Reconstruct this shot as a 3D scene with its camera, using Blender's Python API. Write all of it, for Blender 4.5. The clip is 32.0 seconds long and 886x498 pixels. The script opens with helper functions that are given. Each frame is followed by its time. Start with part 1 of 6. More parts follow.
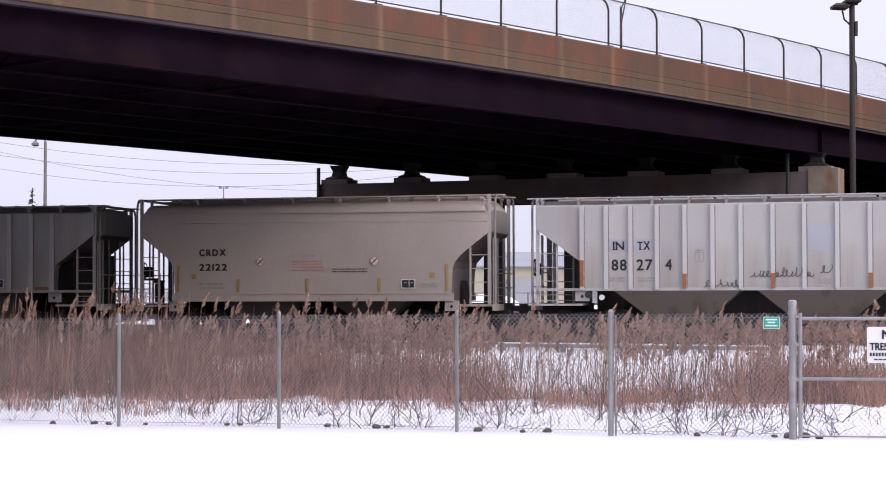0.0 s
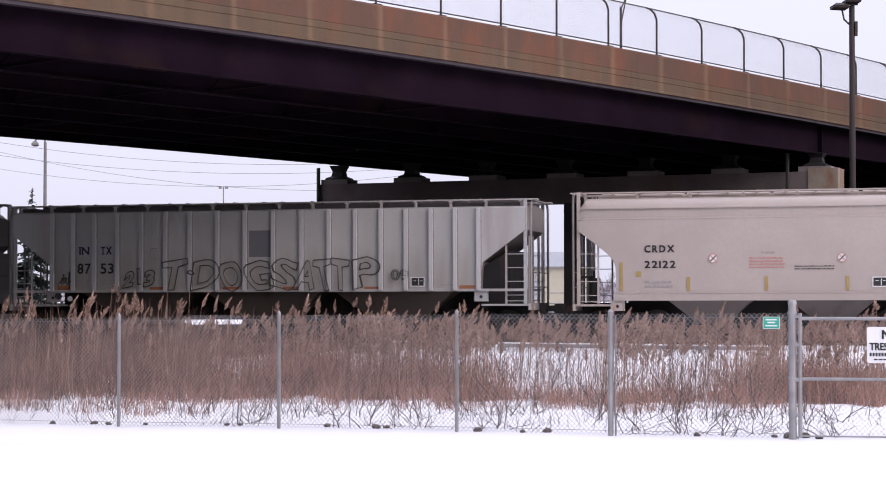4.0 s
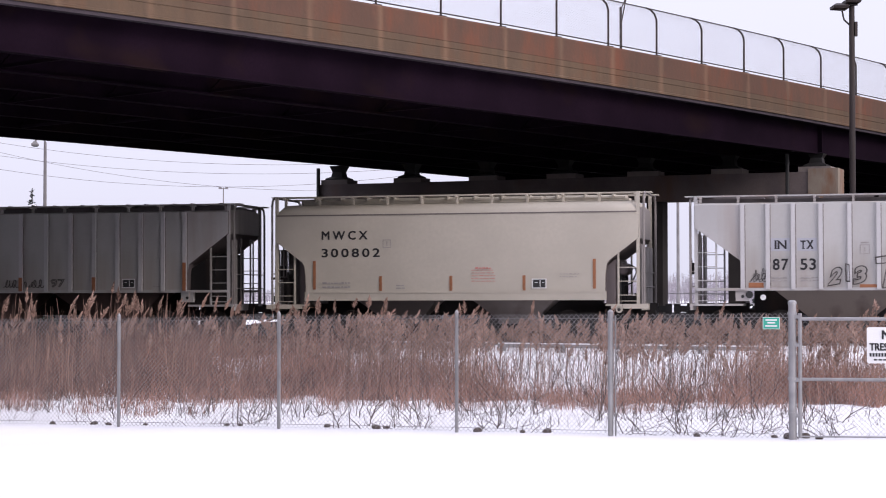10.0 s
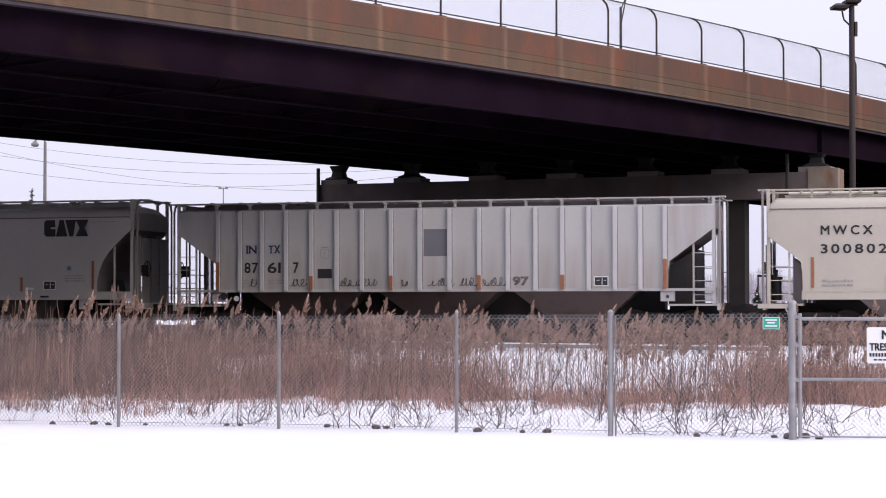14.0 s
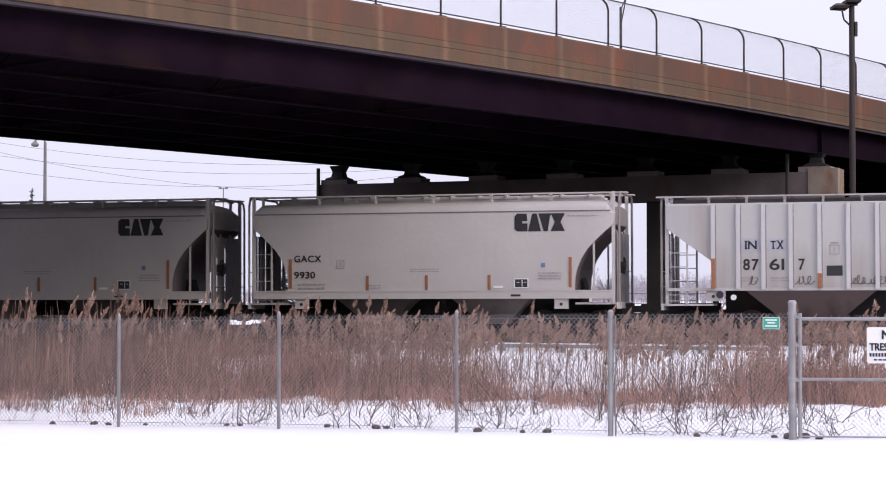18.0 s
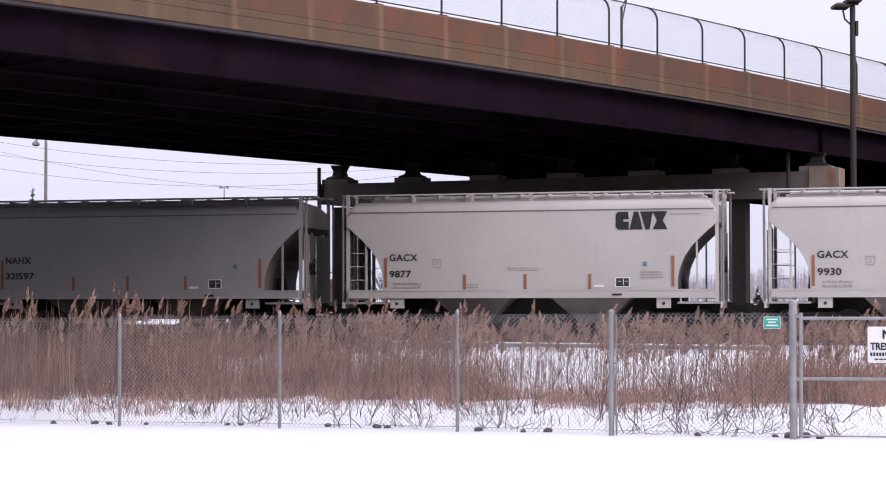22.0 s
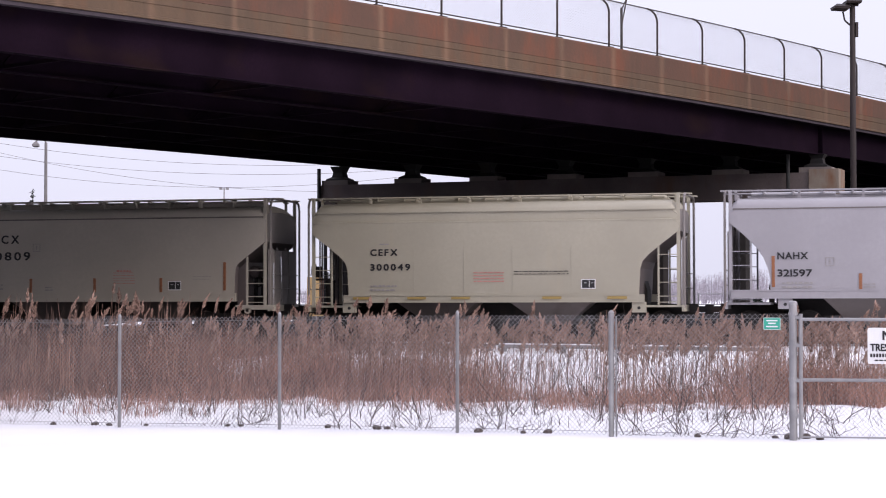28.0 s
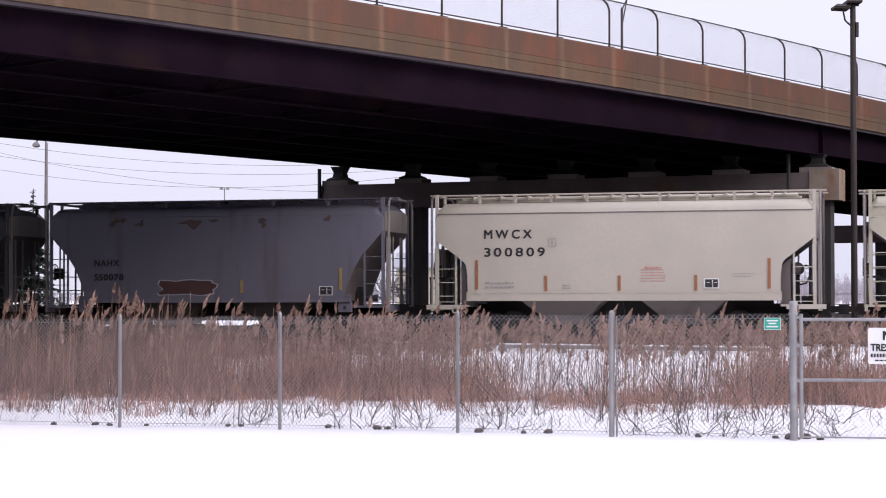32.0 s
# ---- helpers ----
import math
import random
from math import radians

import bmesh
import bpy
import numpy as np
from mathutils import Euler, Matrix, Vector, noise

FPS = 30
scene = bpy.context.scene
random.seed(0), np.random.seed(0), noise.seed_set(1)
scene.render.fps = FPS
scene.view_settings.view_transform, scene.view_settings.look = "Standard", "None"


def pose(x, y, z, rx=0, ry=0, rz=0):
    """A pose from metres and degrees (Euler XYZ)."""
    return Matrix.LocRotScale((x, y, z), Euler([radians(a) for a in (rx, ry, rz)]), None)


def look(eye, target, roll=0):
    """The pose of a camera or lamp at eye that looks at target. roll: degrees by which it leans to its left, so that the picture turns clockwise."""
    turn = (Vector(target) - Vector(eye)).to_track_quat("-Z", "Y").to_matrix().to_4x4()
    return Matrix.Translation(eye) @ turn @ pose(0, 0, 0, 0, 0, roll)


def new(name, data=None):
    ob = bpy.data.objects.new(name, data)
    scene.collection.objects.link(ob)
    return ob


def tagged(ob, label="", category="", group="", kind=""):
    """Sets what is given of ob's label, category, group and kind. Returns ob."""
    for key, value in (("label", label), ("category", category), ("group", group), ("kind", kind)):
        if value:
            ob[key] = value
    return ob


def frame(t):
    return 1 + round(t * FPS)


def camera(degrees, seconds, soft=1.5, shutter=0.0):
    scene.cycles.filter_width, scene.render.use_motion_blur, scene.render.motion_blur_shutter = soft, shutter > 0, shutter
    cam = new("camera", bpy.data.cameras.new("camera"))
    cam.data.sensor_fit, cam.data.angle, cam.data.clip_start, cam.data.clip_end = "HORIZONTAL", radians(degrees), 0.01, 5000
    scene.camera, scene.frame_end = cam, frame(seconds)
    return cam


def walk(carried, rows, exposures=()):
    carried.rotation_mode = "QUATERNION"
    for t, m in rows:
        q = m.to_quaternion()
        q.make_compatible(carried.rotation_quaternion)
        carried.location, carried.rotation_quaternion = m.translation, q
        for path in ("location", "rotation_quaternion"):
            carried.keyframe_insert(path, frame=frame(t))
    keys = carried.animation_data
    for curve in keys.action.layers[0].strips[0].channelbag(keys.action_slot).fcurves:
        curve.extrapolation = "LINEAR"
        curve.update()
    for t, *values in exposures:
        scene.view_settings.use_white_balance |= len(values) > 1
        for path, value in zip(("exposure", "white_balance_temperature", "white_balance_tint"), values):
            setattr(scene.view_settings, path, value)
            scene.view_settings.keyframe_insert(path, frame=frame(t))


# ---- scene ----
# Camera on the far side of a snowy lot; x to the right, y towards the tracks, z = 0 at the fence.
EYE = 2.12
PITCH = 1.412
cam = camera(27.5, 32.0, soft=1.0, shutter=0.2)
# a tripod with a slight drift: seconds, pan and tilt in degrees
DRIFT = [(0.0, 0.004, -0.012), (3.5, 0.0, -0.012), (5.5, 0.0, 0.0), (14.0, -0.004, 0.0), (20.5, 0.0, 0.0), (22.0, 0.022, -0.018),
         (24.0, 0.018, -0.012), (25.5, 0.012, 0.0), (27.8, 0.02, 0.018), (31.5, 0.014, 0.016), (32.0, 0.032, 0.02)]
walk(cam, [(t, pose(0, 0, EYE, 90 + PITCH + b, 0, a)) for t, a, b in DRIFT],
     exposures=[(0.0, 0.46, 6720, 20), (32.0, 0.46, 6720, 20)])

# ---- light: a bright overcast sky, lighter overhead, with a broad veiled sun on the open side of the overpass ----
world = bpy.data.worlds.new("overcast_sky")
scene.world = world
world.use_nodes = True
wn = world.node_tree
wn.nodes.clear()
sky = wn.nodes.new("ShaderNodeTexSky")
sky.sky_type = "NISHITA"
sky.sun_disc = False
SUN_EL, SUN_AZ = radians(29), radians(131)
sky.sun_elevation, sky.sun_rotation = SUN_EL, SUN_AZ
sky.air_density, sky.dust_density = 1.0, 4.0
dim = wn.nodes.new("ShaderNodeMix")
dim.data_type = "RGBA"
dim.inputs["Factor"].default_value = 0.90
scale = wn.nodes.new("ShaderNodeVectorMath")
scale.operation = "SCALE"
scale.inputs["Scale"].default_value = 0.10
back = wn.nodes.new("ShaderNodeBackground")
out = wn.nodes.new("ShaderNodeOutputWorld")
wn.links.new(sky.outputs["Color"], scale.inputs[0])
wn.links.new(scale.outputs["Vector"], dim.inputs[6])
dim.inputs[7].default_value = (0.575, 0.617, 0.735, 1)
wn.links.new(dim.outputs[2], back.inputs["Color"])
# an overcast sky grows lighter from the horizon to the zenith
way_up = wn.nodes.new("ShaderNodeTexCoord")
split = wn.nodes.new("ShaderNodeSeparateXYZ")
rise = wn.nodes.new("ShaderNodeMapRange")
rise.inputs["To Min"].default_value, rise.inputs["To Max"].default_value = 1.0, 1.9
wn.links.new(way_up.outputs["Generated"], split.inputs["Vector"])
wn.links.new(split.outputs["Z"], rise.inputs["Value"])
wn.links.new(rise.outputs["Result"], back.inputs["Strength"])
wn.links.new(back.outputs["Background"], out.inputs["Surface"])

sun = new("sun", bpy.data.lights.new("sun", "SUN"))
sun.data.energy, sun.data.angle, sun.data.color = 1.05, radians(24), (1.0, 0.97, 0.92)
sun.matrix_world = look((75.5, -65.6, 55.4), (0, 0, 0))


# ---- materials ----
def material(name, colour, rough=0.7, metal=0.0, second=None, grain=6.0, amount=0.25, bump=0.15, bump_scale=40.0,
             stain=None, stain_amount=0.0, stain_scale=(1.5, 1.5, 0.25), per_object=0.0, per_island=0.0, spec=0.4, coords="Object"):
    """A worn surface: base colour, large blotches, fine grain, streaky stains and bump, in metres."""
    m = bpy.data.materials.new(name)
    m.use_nodes = True
    t = m.node_tree
    b = t.nodes["Principled BSDF"]
    b.inputs["Roughness"].default_value, b.inputs["Metallic"].default_value = rough, metal
    b.inputs["Specular IOR Level"].default_value = spec
    tc = t.nodes.new("ShaderNodeTexCoord")
    src = tc.outputs[coords]
    second = second or tuple(c * (1 - amount) for c in colour)

    def noise_node(scale_value, detail, vec=src):
        n = t.nodes.new("ShaderNodeTexNoise")
        n.inputs["Scale"].default_value, n.inputs["Detail"].default_value = scale_value, detail
        t.links.new(vec, n.inputs["Vector"])
        return n.outputs["Fac"]

    def ramp(fac, lo, hi):
        r = t.nodes.new("ShaderNodeMapRange")
        r.inputs["From Min"].default_value, r.inputs["From Max"].default_value = lo, hi
        t.links.new(fac, r.inputs["Value"])
        return r.outputs["Result"]

    def mix(fac, a, c, mode="MIX"):
        n = t.nodes.new("ShaderNodeMix")
        n.data_type, n.blend_type = "RGBA", mode
        for socket, value in ((n.inputs[0], fac), (n.inputs[6], a), (n.inputs[7], c)):
            if isinstance(value, (int, float)):
                socket.default_value = value
            elif isinstance(value, tuple):
                socket.default_value = (*value[:3], 1)
            else:
                t.links.new(value, socket)
        return n.outputs[2]

    col = mix(ramp(noise_node(grain / 6, 4), 0.35, 0.68), colour, second)
    fine = ramp(noise_node(grain * 4, 3), 0.3, 0.75)
    col = mix(fine, col, mix(0.5, col, second))
    if stain:
        mp = t.nodes.new("ShaderNodeMapping")
        mp.inputs["Scale"].default_value = stain_scale
        t.links.new(src, mp.inputs["Vector"])
        s = ramp(noise_node(1.0, 6, mp.outputs["Vector"]), 0.62 - 0.25 * stain_amount, 0.80 - 0.15 * stain_amount)
        col = mix(s, col, stain)
    if per_object or per_island:
        if per_object:
            rnd = t.nodes.new("ShaderNodeObjectInfo").outputs["Random"]
        else:
            rnd = t.nodes.new("ShaderNodeNewGeometry").outputs["Random Per Island"]
        k = per_object or per_island
        v = t.nodes.new("ShaderNodeMapRange")
        v.inputs["To Min"].default_value, v.inputs["To Max"].default_value = 1 - k, 1 + k
        t.links.new(rnd, v.inputs["Value"])
        h = t.nodes.new("ShaderNodeHueSaturation")
        t.links.new(v.outputs["Result"], h.inputs["Value"])
        t.links.new(col, h.inputs["Color"])
        col = h.outputs["Color"]
    t.links.new(col, b.inputs["Base Color"])
    if bump:
        bn = t.nodes.new("ShaderNodeBump")
        bn.inputs["Strength"].default_value = bump
        bn.inputs["Distance"].default_value = 0.02
        t.links.new(noise_node(bump_scale, 3), bn.inputs["Height"])
        t.links.new(bn.outputs["Normal"], b.inputs["Normal"])
    return m


M = {
    "snow": material("snow", (0.84, 0.835, 0.845), 0.6, second=(0.77, 0.77, 0.79), grain=2.0, bump=0.35, bump_scale=3.0, spec=0.2),
    "galv": material("galvanised_steel", (0.37, 0.365, 0.37), 0.5, 0.55, second=(0.25, 0.245, 0.25), grain=20, bump=0.05),
    "wire": material("wire_mesh", (0.29, 0.28, 0.285), 0.55, 0.4, second=(0.20, 0.19, 0.19), grain=8, bump=0),
    # girder and deck colours are set near black to deepen the underside's shade
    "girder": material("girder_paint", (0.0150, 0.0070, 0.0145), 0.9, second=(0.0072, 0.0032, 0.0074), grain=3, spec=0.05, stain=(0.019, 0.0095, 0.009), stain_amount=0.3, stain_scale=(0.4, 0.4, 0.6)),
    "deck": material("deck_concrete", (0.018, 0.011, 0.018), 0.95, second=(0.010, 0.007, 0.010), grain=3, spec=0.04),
    "pedestal": material("pedestal_concrete", (0.27, 0.23, 0.215), 0.9, second=(0.18, 0.15, 0.14), grain=6),
    "block": material("rusty_block_concrete", (0.33, 0.275, 0.22), 0.9, second=(0.24, 0.19, 0.15), grain=6, stain=(0.22, 0.09, 0.04), stain_amount=0.7, stain_scale=(1.6, 1.6, 0.5)),
    "pier": material("pier_concrete", (0.195, 0.158, 0.152), 0.9, second=(0.125, 0.10, 0.098), grain=4, stain=(0.16, 0.09, 0.06), stain_amount=0.3, stain_scale=(0.8, 0.8, 0.2)),
    "sky_block": material("sky_block_grey", (0.10, 0.09, 0.085), 0.9, second=(0.07, 0.062, 0.06), grain=2),
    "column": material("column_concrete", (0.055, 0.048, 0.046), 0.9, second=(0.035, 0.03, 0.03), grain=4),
    "dark_steel": material("dark_steel", (0.022, 0.019, 0.019), 0.7, 0.2, second=(0.012, 0.011, 0.011), grain=8, stain=(0.045, 0.027, 0.02), stain_amount=0.3),
    "black": material("black_paint", (0.02, 0.02, 0.022), 0.5, second=(0.03, 0.03, 0.03)),
    "white": material("white_paint", (0.78, 0.78, 0.78), 0.5, second=(0.68, 0.68, 0.68)),
    "letter": material("letter_paint", (0.012, 0.011, 0.014), 0.6, second=(0.022, 0.021, 0.024), grain=30),
    "faint": material("faded_stencil", (0.27, 0.25, 0.245), 0.7, second=(0.35, 0.33, 0.32), grain=40),
    "red_ink": material("red_stencil", (0.50, 0.15, 0.13), 0.7, second=(0.55, 0.28, 0.25), grain=40),
    "graffiti": material("spray_paint", (0.045, 0.042, 0.045), 0.6, second=(0.075, 0.065, 0.06), grain=25),
    "orange": material("orange_reflector", (0.36, 0.135, 0.06), 0.5, second=(0.25, 0.105, 0.05), grain=20),
    "yellow": material("yellow_reflector", (0.42, 0.29, 0.09), 0.5, second=(0.32, 0.23, 0.09), grain=20),
    "grey_patch": material("grey_patch_paint", (0.175, 0.172, 0.190), 0.6, second=(0.145, 0.143, 0.158)),
    "pale_patch": material("pale_patch_paint", (0.40, 0.41, 0.455), 0.6, second=(0.36, 0.37, 0.41)),
    "green": material("green_sign", (0.03, 0.42, 0.30), 0.4, second=(0.03, 0.36, 0.26)),
    "rust": material("rust", (0.105, 0.050, 0.050), 0.9, second=(0.075, 0.037, 0.036), grain=10),
    "rail": material("rail_steel", (0.14, 0.10, 0.08), 0.5, 0.5, second=(0.09, 0.06, 0.05)),
    "tie": material("tie_wood", (0.07, 0.055, 0.045), 0.9, second=(0.04, 0.035, 0.03), per_object=0.3),
    "wheel": material("wheel_steel", (0.035, 0.028, 0.025), 0.7, 0.2, second=(0.02, 0.017, 0.015)),
    "twig": material("bare_twigs", (0.11, 0.074, 0.062), 0.9, second=(0.045, 0.031, 0.029), per_island=0.3, bump=0),
    "clod": material("frozen_earth", (0.06, 0.045, 0.04), 0.95, second=(0.10, 0.08, 0.07)),
    "cinder": material("yard_cinders", (0.030, 0.026, 0.026), 1.0, second=(0.018, 0.016, 0.016), grain=8, bump=0.3, bump_scale=6, spec=0.02),
    "ballast": material("ballast_stone", (0.075, 0.065, 0.06), 0.95, second=(0.035, 0.03, 0.03), grain=30, bump=0.6, bump_scale=12, spec=0.1),
    "building": material("beige_cladding", (0.42, 0.39, 0.30), 0.7, second=(0.38, 0.35, 0.28), grain=1),
    "roof": material("grey_roofing", (0.36, 0.37, 0.40), 0.7, second=(0.30, 0.31, 0.34), grain=1),
    # distance haze is put into the pale grey of these trees
    "far_wood": material("hazed_bare_woods", (0.36, 0.33, 0.36), 0.95, second=(0.24, 0.22, 0.25), per_island=0.3, bump=0),
    "spruce": material("spruce_needles", (0.035, 0.05, 0.04), 0.9, second=(0.02, 0.03, 0.025), per_island=0.35, bump=0),
    "bark": material("bark", (0.09, 0.07, 0.06), 0.95, second=(0.05, 0.04, 0.035)),
    "pole_wood": material("grey_pole", (0.25, 0.24, 0.24), 0.8, second=(0.18, 0.17, 0.17)),
    "pole_dark": material("dark_pole", (0.030, 0.022, 0.021), 0.6, 0.2, second=(0.042, 0.031, 0.029)),
    "wire_far": material("weathered_cable", (0.16, 0.15, 0.17), 0.7, second=(0.12, 0.11, 0.13)),
    "far_bark": material("weathered_far_bark", (0.20, 0.17, 0.18), 0.95, second=(0.13, 0.11, 0.12), bump=0),
    "machine_yellow": material("machine_yellow", (0.50, 0.33, 0.15), 0.5, second=(0.38, 0.26, 0.13)),
    "rust_brown": material("rust_brown_paint", (0.20, 0.09, 0.06), 0.7, second=(0.14, 0.065, 0.045)),
    "reed": material("reed_stalk", (0.31, 0.19, 0.145), 0.9, second=(0.16, 0.094, 0.075), grain=3, per_island=0.5, bump=0),
    "grass": material("dry_grass", (0.375, 0.200, 0.153), 0.95, second=(0.215, 0.122, 0.098), grain=4, per_island=0.5, bump=0),
    "shade_grass": material("shaded_dry_grass", (0.205, 0.118, 0.092), 0.95, second=(0.092, 0.056, 0.047), grain=4, per_island=0.5, bump=0),
    "plume": material("reed_plume", (0.39, 0.258, 0.205), 0.95, second=(0.25, 0.158, 0.124), grain=3, per_island=0.3, bump=0),
}


# ---- mesh building ----
class MB:
    """Gathers vertices and faces of one mesh."""

    def __init__(self):
        self.v, self.f = [], []

    def add(self, verts, faces):
        n = len(self.v)
        self.v += [tuple(p) for p in verts]
        self.f += [tuple(i + n for i in q) for q in faces]
        return self

    def box(self, cx, cy, cz, sx, sy, sz, turn=0.0):
        c, s = math.cos(turn), math.sin(turn)
        p = []
        for k in (-1, 1):
            for a, b in ((-1, -1), (1, -1), (1, 1), (-1, 1)):
                dx, dy = a * sx / 2, b * sy / 2
                p.append((cx + c * dx - s * dy, cy + s * dx + c * dy, cz + k * sz / 2))
        return self.add(p, [(3, 2, 1, 0), (4, 5, 6, 7), (0, 1, 5, 4), (1, 2, 6, 5), (2, 3, 7, 6), (3, 0, 4, 7)])

    def tube(self, p, q, r, n=6, r2=None, cap=True):
        p, q = Vector(p), Vector(q)
        d = (q - p).normalized()
        a = d.orthogonal().normalized()
        b = d.cross(a)
        r2 = r if r2 is None else r2
        pts = []
        for c, k in ((p, r), (q, r2)):
            for i in range(n):
                w = 2 * math.pi * i / n
                pts.append(c + a * (k * math.cos(w)) + b * (k * math.sin(w)))
        faces = [(i, (i + 1) % n, n + (i + 1) % n, n + i) for i in range(n)]
        if cap:
            faces += [tuple(range(n))[::-1], tuple(range(n, 2 * n))]
        return self.add(pts, faces)

    def path(self, pts, r, n=6):
        for p, q in zip(pts, pts[1:]):
            self.tube(p, q, r, n)
        return self

    def prism(self, poly, y0, y1):
        """A polygon in x and z, pushed through from y0 to y1."""
        n = len(poly)
        p = [(x, y0, z) for x, z in poly] + [(x, y1, z) for x, z in poly]
        f = [(i, (i + 1) % n, n + (i + 1) % n, n + i) for i in range(n)]
        return self.add(p, f + [tuple(range(n))[::-1], tuple(range(n, 2 * n))])

    def loft(self, rings, closed=True, caps=True):
        n = len(rings[0])
        p = [v for ring in rings for v in ring]
        f = []
        for k in range(len(rings) - 1):
            for i in range(n if closed else n - 1):
                j = (i + 1) % n
                f.append((k * n + i, k * n + j, (k + 1) * n + j, (k + 1) * n + i))
        if caps:
            f += [tuple(range(n))[::-1], tuple(range((len(rings) - 1) * n, len(rings) * n))]
        return self.add(p, f)

    def mesh(self, name, mat, smooth=0):
        me = bpy.data.meshes.new(name)
        me.from_pydata(self.v, [], self.f)
        bm = bmesh.new()
        bm.from_mesh(me)
        bmesh.ops.recalc_face_normals(bm, faces=bm.faces)
        bm.to_mesh(me)
        bm.free()
        me.materials.append(mat)
        if smooth:
            me.polygons.foreach_set("use_smooth", [True] * len(me.polygons))
            me.set_sharp_from_angle(angle=radians(smooth))
        return me


def place(name, data, parent, loc=(0, 0, 0), label=""):
    ob = new(name, data)
    ob.parent = parent
    ob.location = loc
    if label:
        tagged(ob, label)
    return ob


def part(name, mb, mat, parent, label="", smooth=0, loc=(0, 0, 0)):
    return place(name, mb.mesh(name, M[mat], smooth), parent, loc, label)


def thing(name, m, label, category, group="", kind=""):
    ob = new(name)
    ob.empty_display_size = 0.3
    ob.matrix_world = m
    return tagged(ob, label, category, group, kind)


def solid(name, mb, mat, label, category, group="", kind="", smooth=0, m=None):
    ob = new(name, mb.mesh(name, M[mat], smooth))
    if m is not None:
        ob.matrix_world = m
    return tagged(ob, label, category, group, kind)


def text_mesh(words, height, mat, width=None, outline=0.0, thick=0.003, bold=0.0, fat=0.0):
    """Words of the built-in font as a mesh in the xz plane that faces -y; the origin is at lower left."""
    cu = bpy.data.curves.new("words", "FONT")
    cu.body = words
    cu.size = height / 0.73
    cu.offset = bold
    if outline:
        cu.fill_mode = "NONE"
        cu.bevel_depth, cu.bevel_resolution, cu.resolution_u = outline, 0, 4
    else:
        cu.extrude, cu.resolution_u = thick, 3
    ob = bpy.data.objects.new("words", cu)
    me = bpy.data.meshes.new_from_object(ob)
    bpy.data.objects.remove(ob)
    n = len(me.vertices)
    co = np.empty(n * 3, np.float32)
    me.vertices.foreach_get("co", co)
    co = co.reshape(-1, 3)
    x0, x1 = co[:, 0].min(), co[:, 0].max()
    k = width / (x1 - x0) if width else 1.0
    res = np.stack([(co[:, 0] - x0) * k, -co[:, 2], co[:, 1]], 1)
    me.vertices.foreach_set("co", res.astype(np.float32).ravel())
    if fat:
        # heavier strokes: the same letters again, shifted a little and one millimetre behind
        faces = [tuple(p.vertices) for p in me.polygons]
        verts, polys = [], []
        for k, (dx, dz) in enumerate(((0, 0), (fat, 0), (0, fat * 0.8), (fat, fat * 0.8))):
            verts += [(x + dx, y + 0.001 * k, z + dz) for x, y, z in res.tolist()]
            polys += [tuple(i + k * n for i in f) for f in faces]
        me = bpy.data.meshes.new("words")
        me.from_pydata(verts, [], polys)
    me.materials.clear()
    me.materials.append(M[mat])
    me.update()
    return me


# ---- ground: one sheet of snow from the lot to the horizon ----
THETA = radians(13.556)                       # the track's turn against the x axis
TD = Vector((math.cos(THETA), -math.sin(THETA), 0))
TN = Vector((math.sin(THETA), math.cos(THETA), 0))
TRACK0 = Vector((0, 56, 0)) + TN * 1.6        # on the centre line
RAIL_Z, RAIL_SLOPE = 0.76, 0.00306


def track_point(s, across=0.0, h=0.0):
    p = TRACK0 + TD * s + TN * across
    return Vector((p.x, p.y, RAIL_Z + RAIL_SLOPE * s + h))


def smoothstep(a, b, x):
    u = min(1, max(0, (x - a) / (b - a)))
    return u * u * (3 - 2 * u)


def fence_y(x):
    return 27.8 - 0.396 * x


def ground_z(x, y):
    p = Vector((x, y, 0)) - TRACK0
    a, s = p.dot(TN), p.dot(TD)
    s = max(-60, min(60, s))
    bank = RAIL_Z + RAIL_SLOPE * s - 0.22
    z = 0.0
    f = y - fence_y(x)
    side = max(-8, min(8, x))
    z += 0.0125 * side * (1 - smoothstep(2, 8, f))
    z += bank * smoothstep(-19, -5.5, a)
    z -= 0.25 * smoothstep(3, 9, a)
    n = noise.noise(Vector((x * 0.25, y * 0.25, 0)))
    z += 0.05 * n * smoothstep(-3, 1.5, f) * (1 - 0.7 * smoothstep(-4, -2.5, a))
    z += 0.09 * max(0, noise.noise(Vector((x * 0.9, y * 0.9, 3)))) * smoothstep(0.2, 1.5, f) * (1 - smoothstep(-8, -5, a))
    return z


def build_ground():
    xs = list(np.arange(-26, 26.01, 0.5))
    xs = [-3000, -800, -300, -140, -80, -50, -38, -31] + xs + [31, 38, 50, 80, 140, 300, 800, 3000]
    ys = [-3000, -600, -150, -50, -15, 0, 8, 14, 17, 20, 22] + list(np.arange(23, 70, 0.4)) + [73, 78, 85, 95, 110, 130, 160, 200, 260, 350, 500, 800, 1500, 4000]
    v = [(x, y, ground_z(x, y)) for y in ys for x in xs]
    n = len(xs)
    f = [(j * n + i, j * n + i + 1, (j + 1) * n + i + 1, (j + 1) * n + i) for j in range(len(ys) - 1) for i in range(n - 1)]
    solid("ground", MB().add(v, f), "snow", "snow-covered level ground rising to the railway", "ground", kind="structure", smooth=80)


build_ground()


def build_sky_block():
    """A plain unseen wall, added far behind the camera to block low sky light."""
    solid("wall_south", MB().box(0, -34, 7.0, 260, 0.5, 15.0), "sky_block", "plain dark wall added out of view to block low sky light", "wall", kind="structure")


build_sky_block()


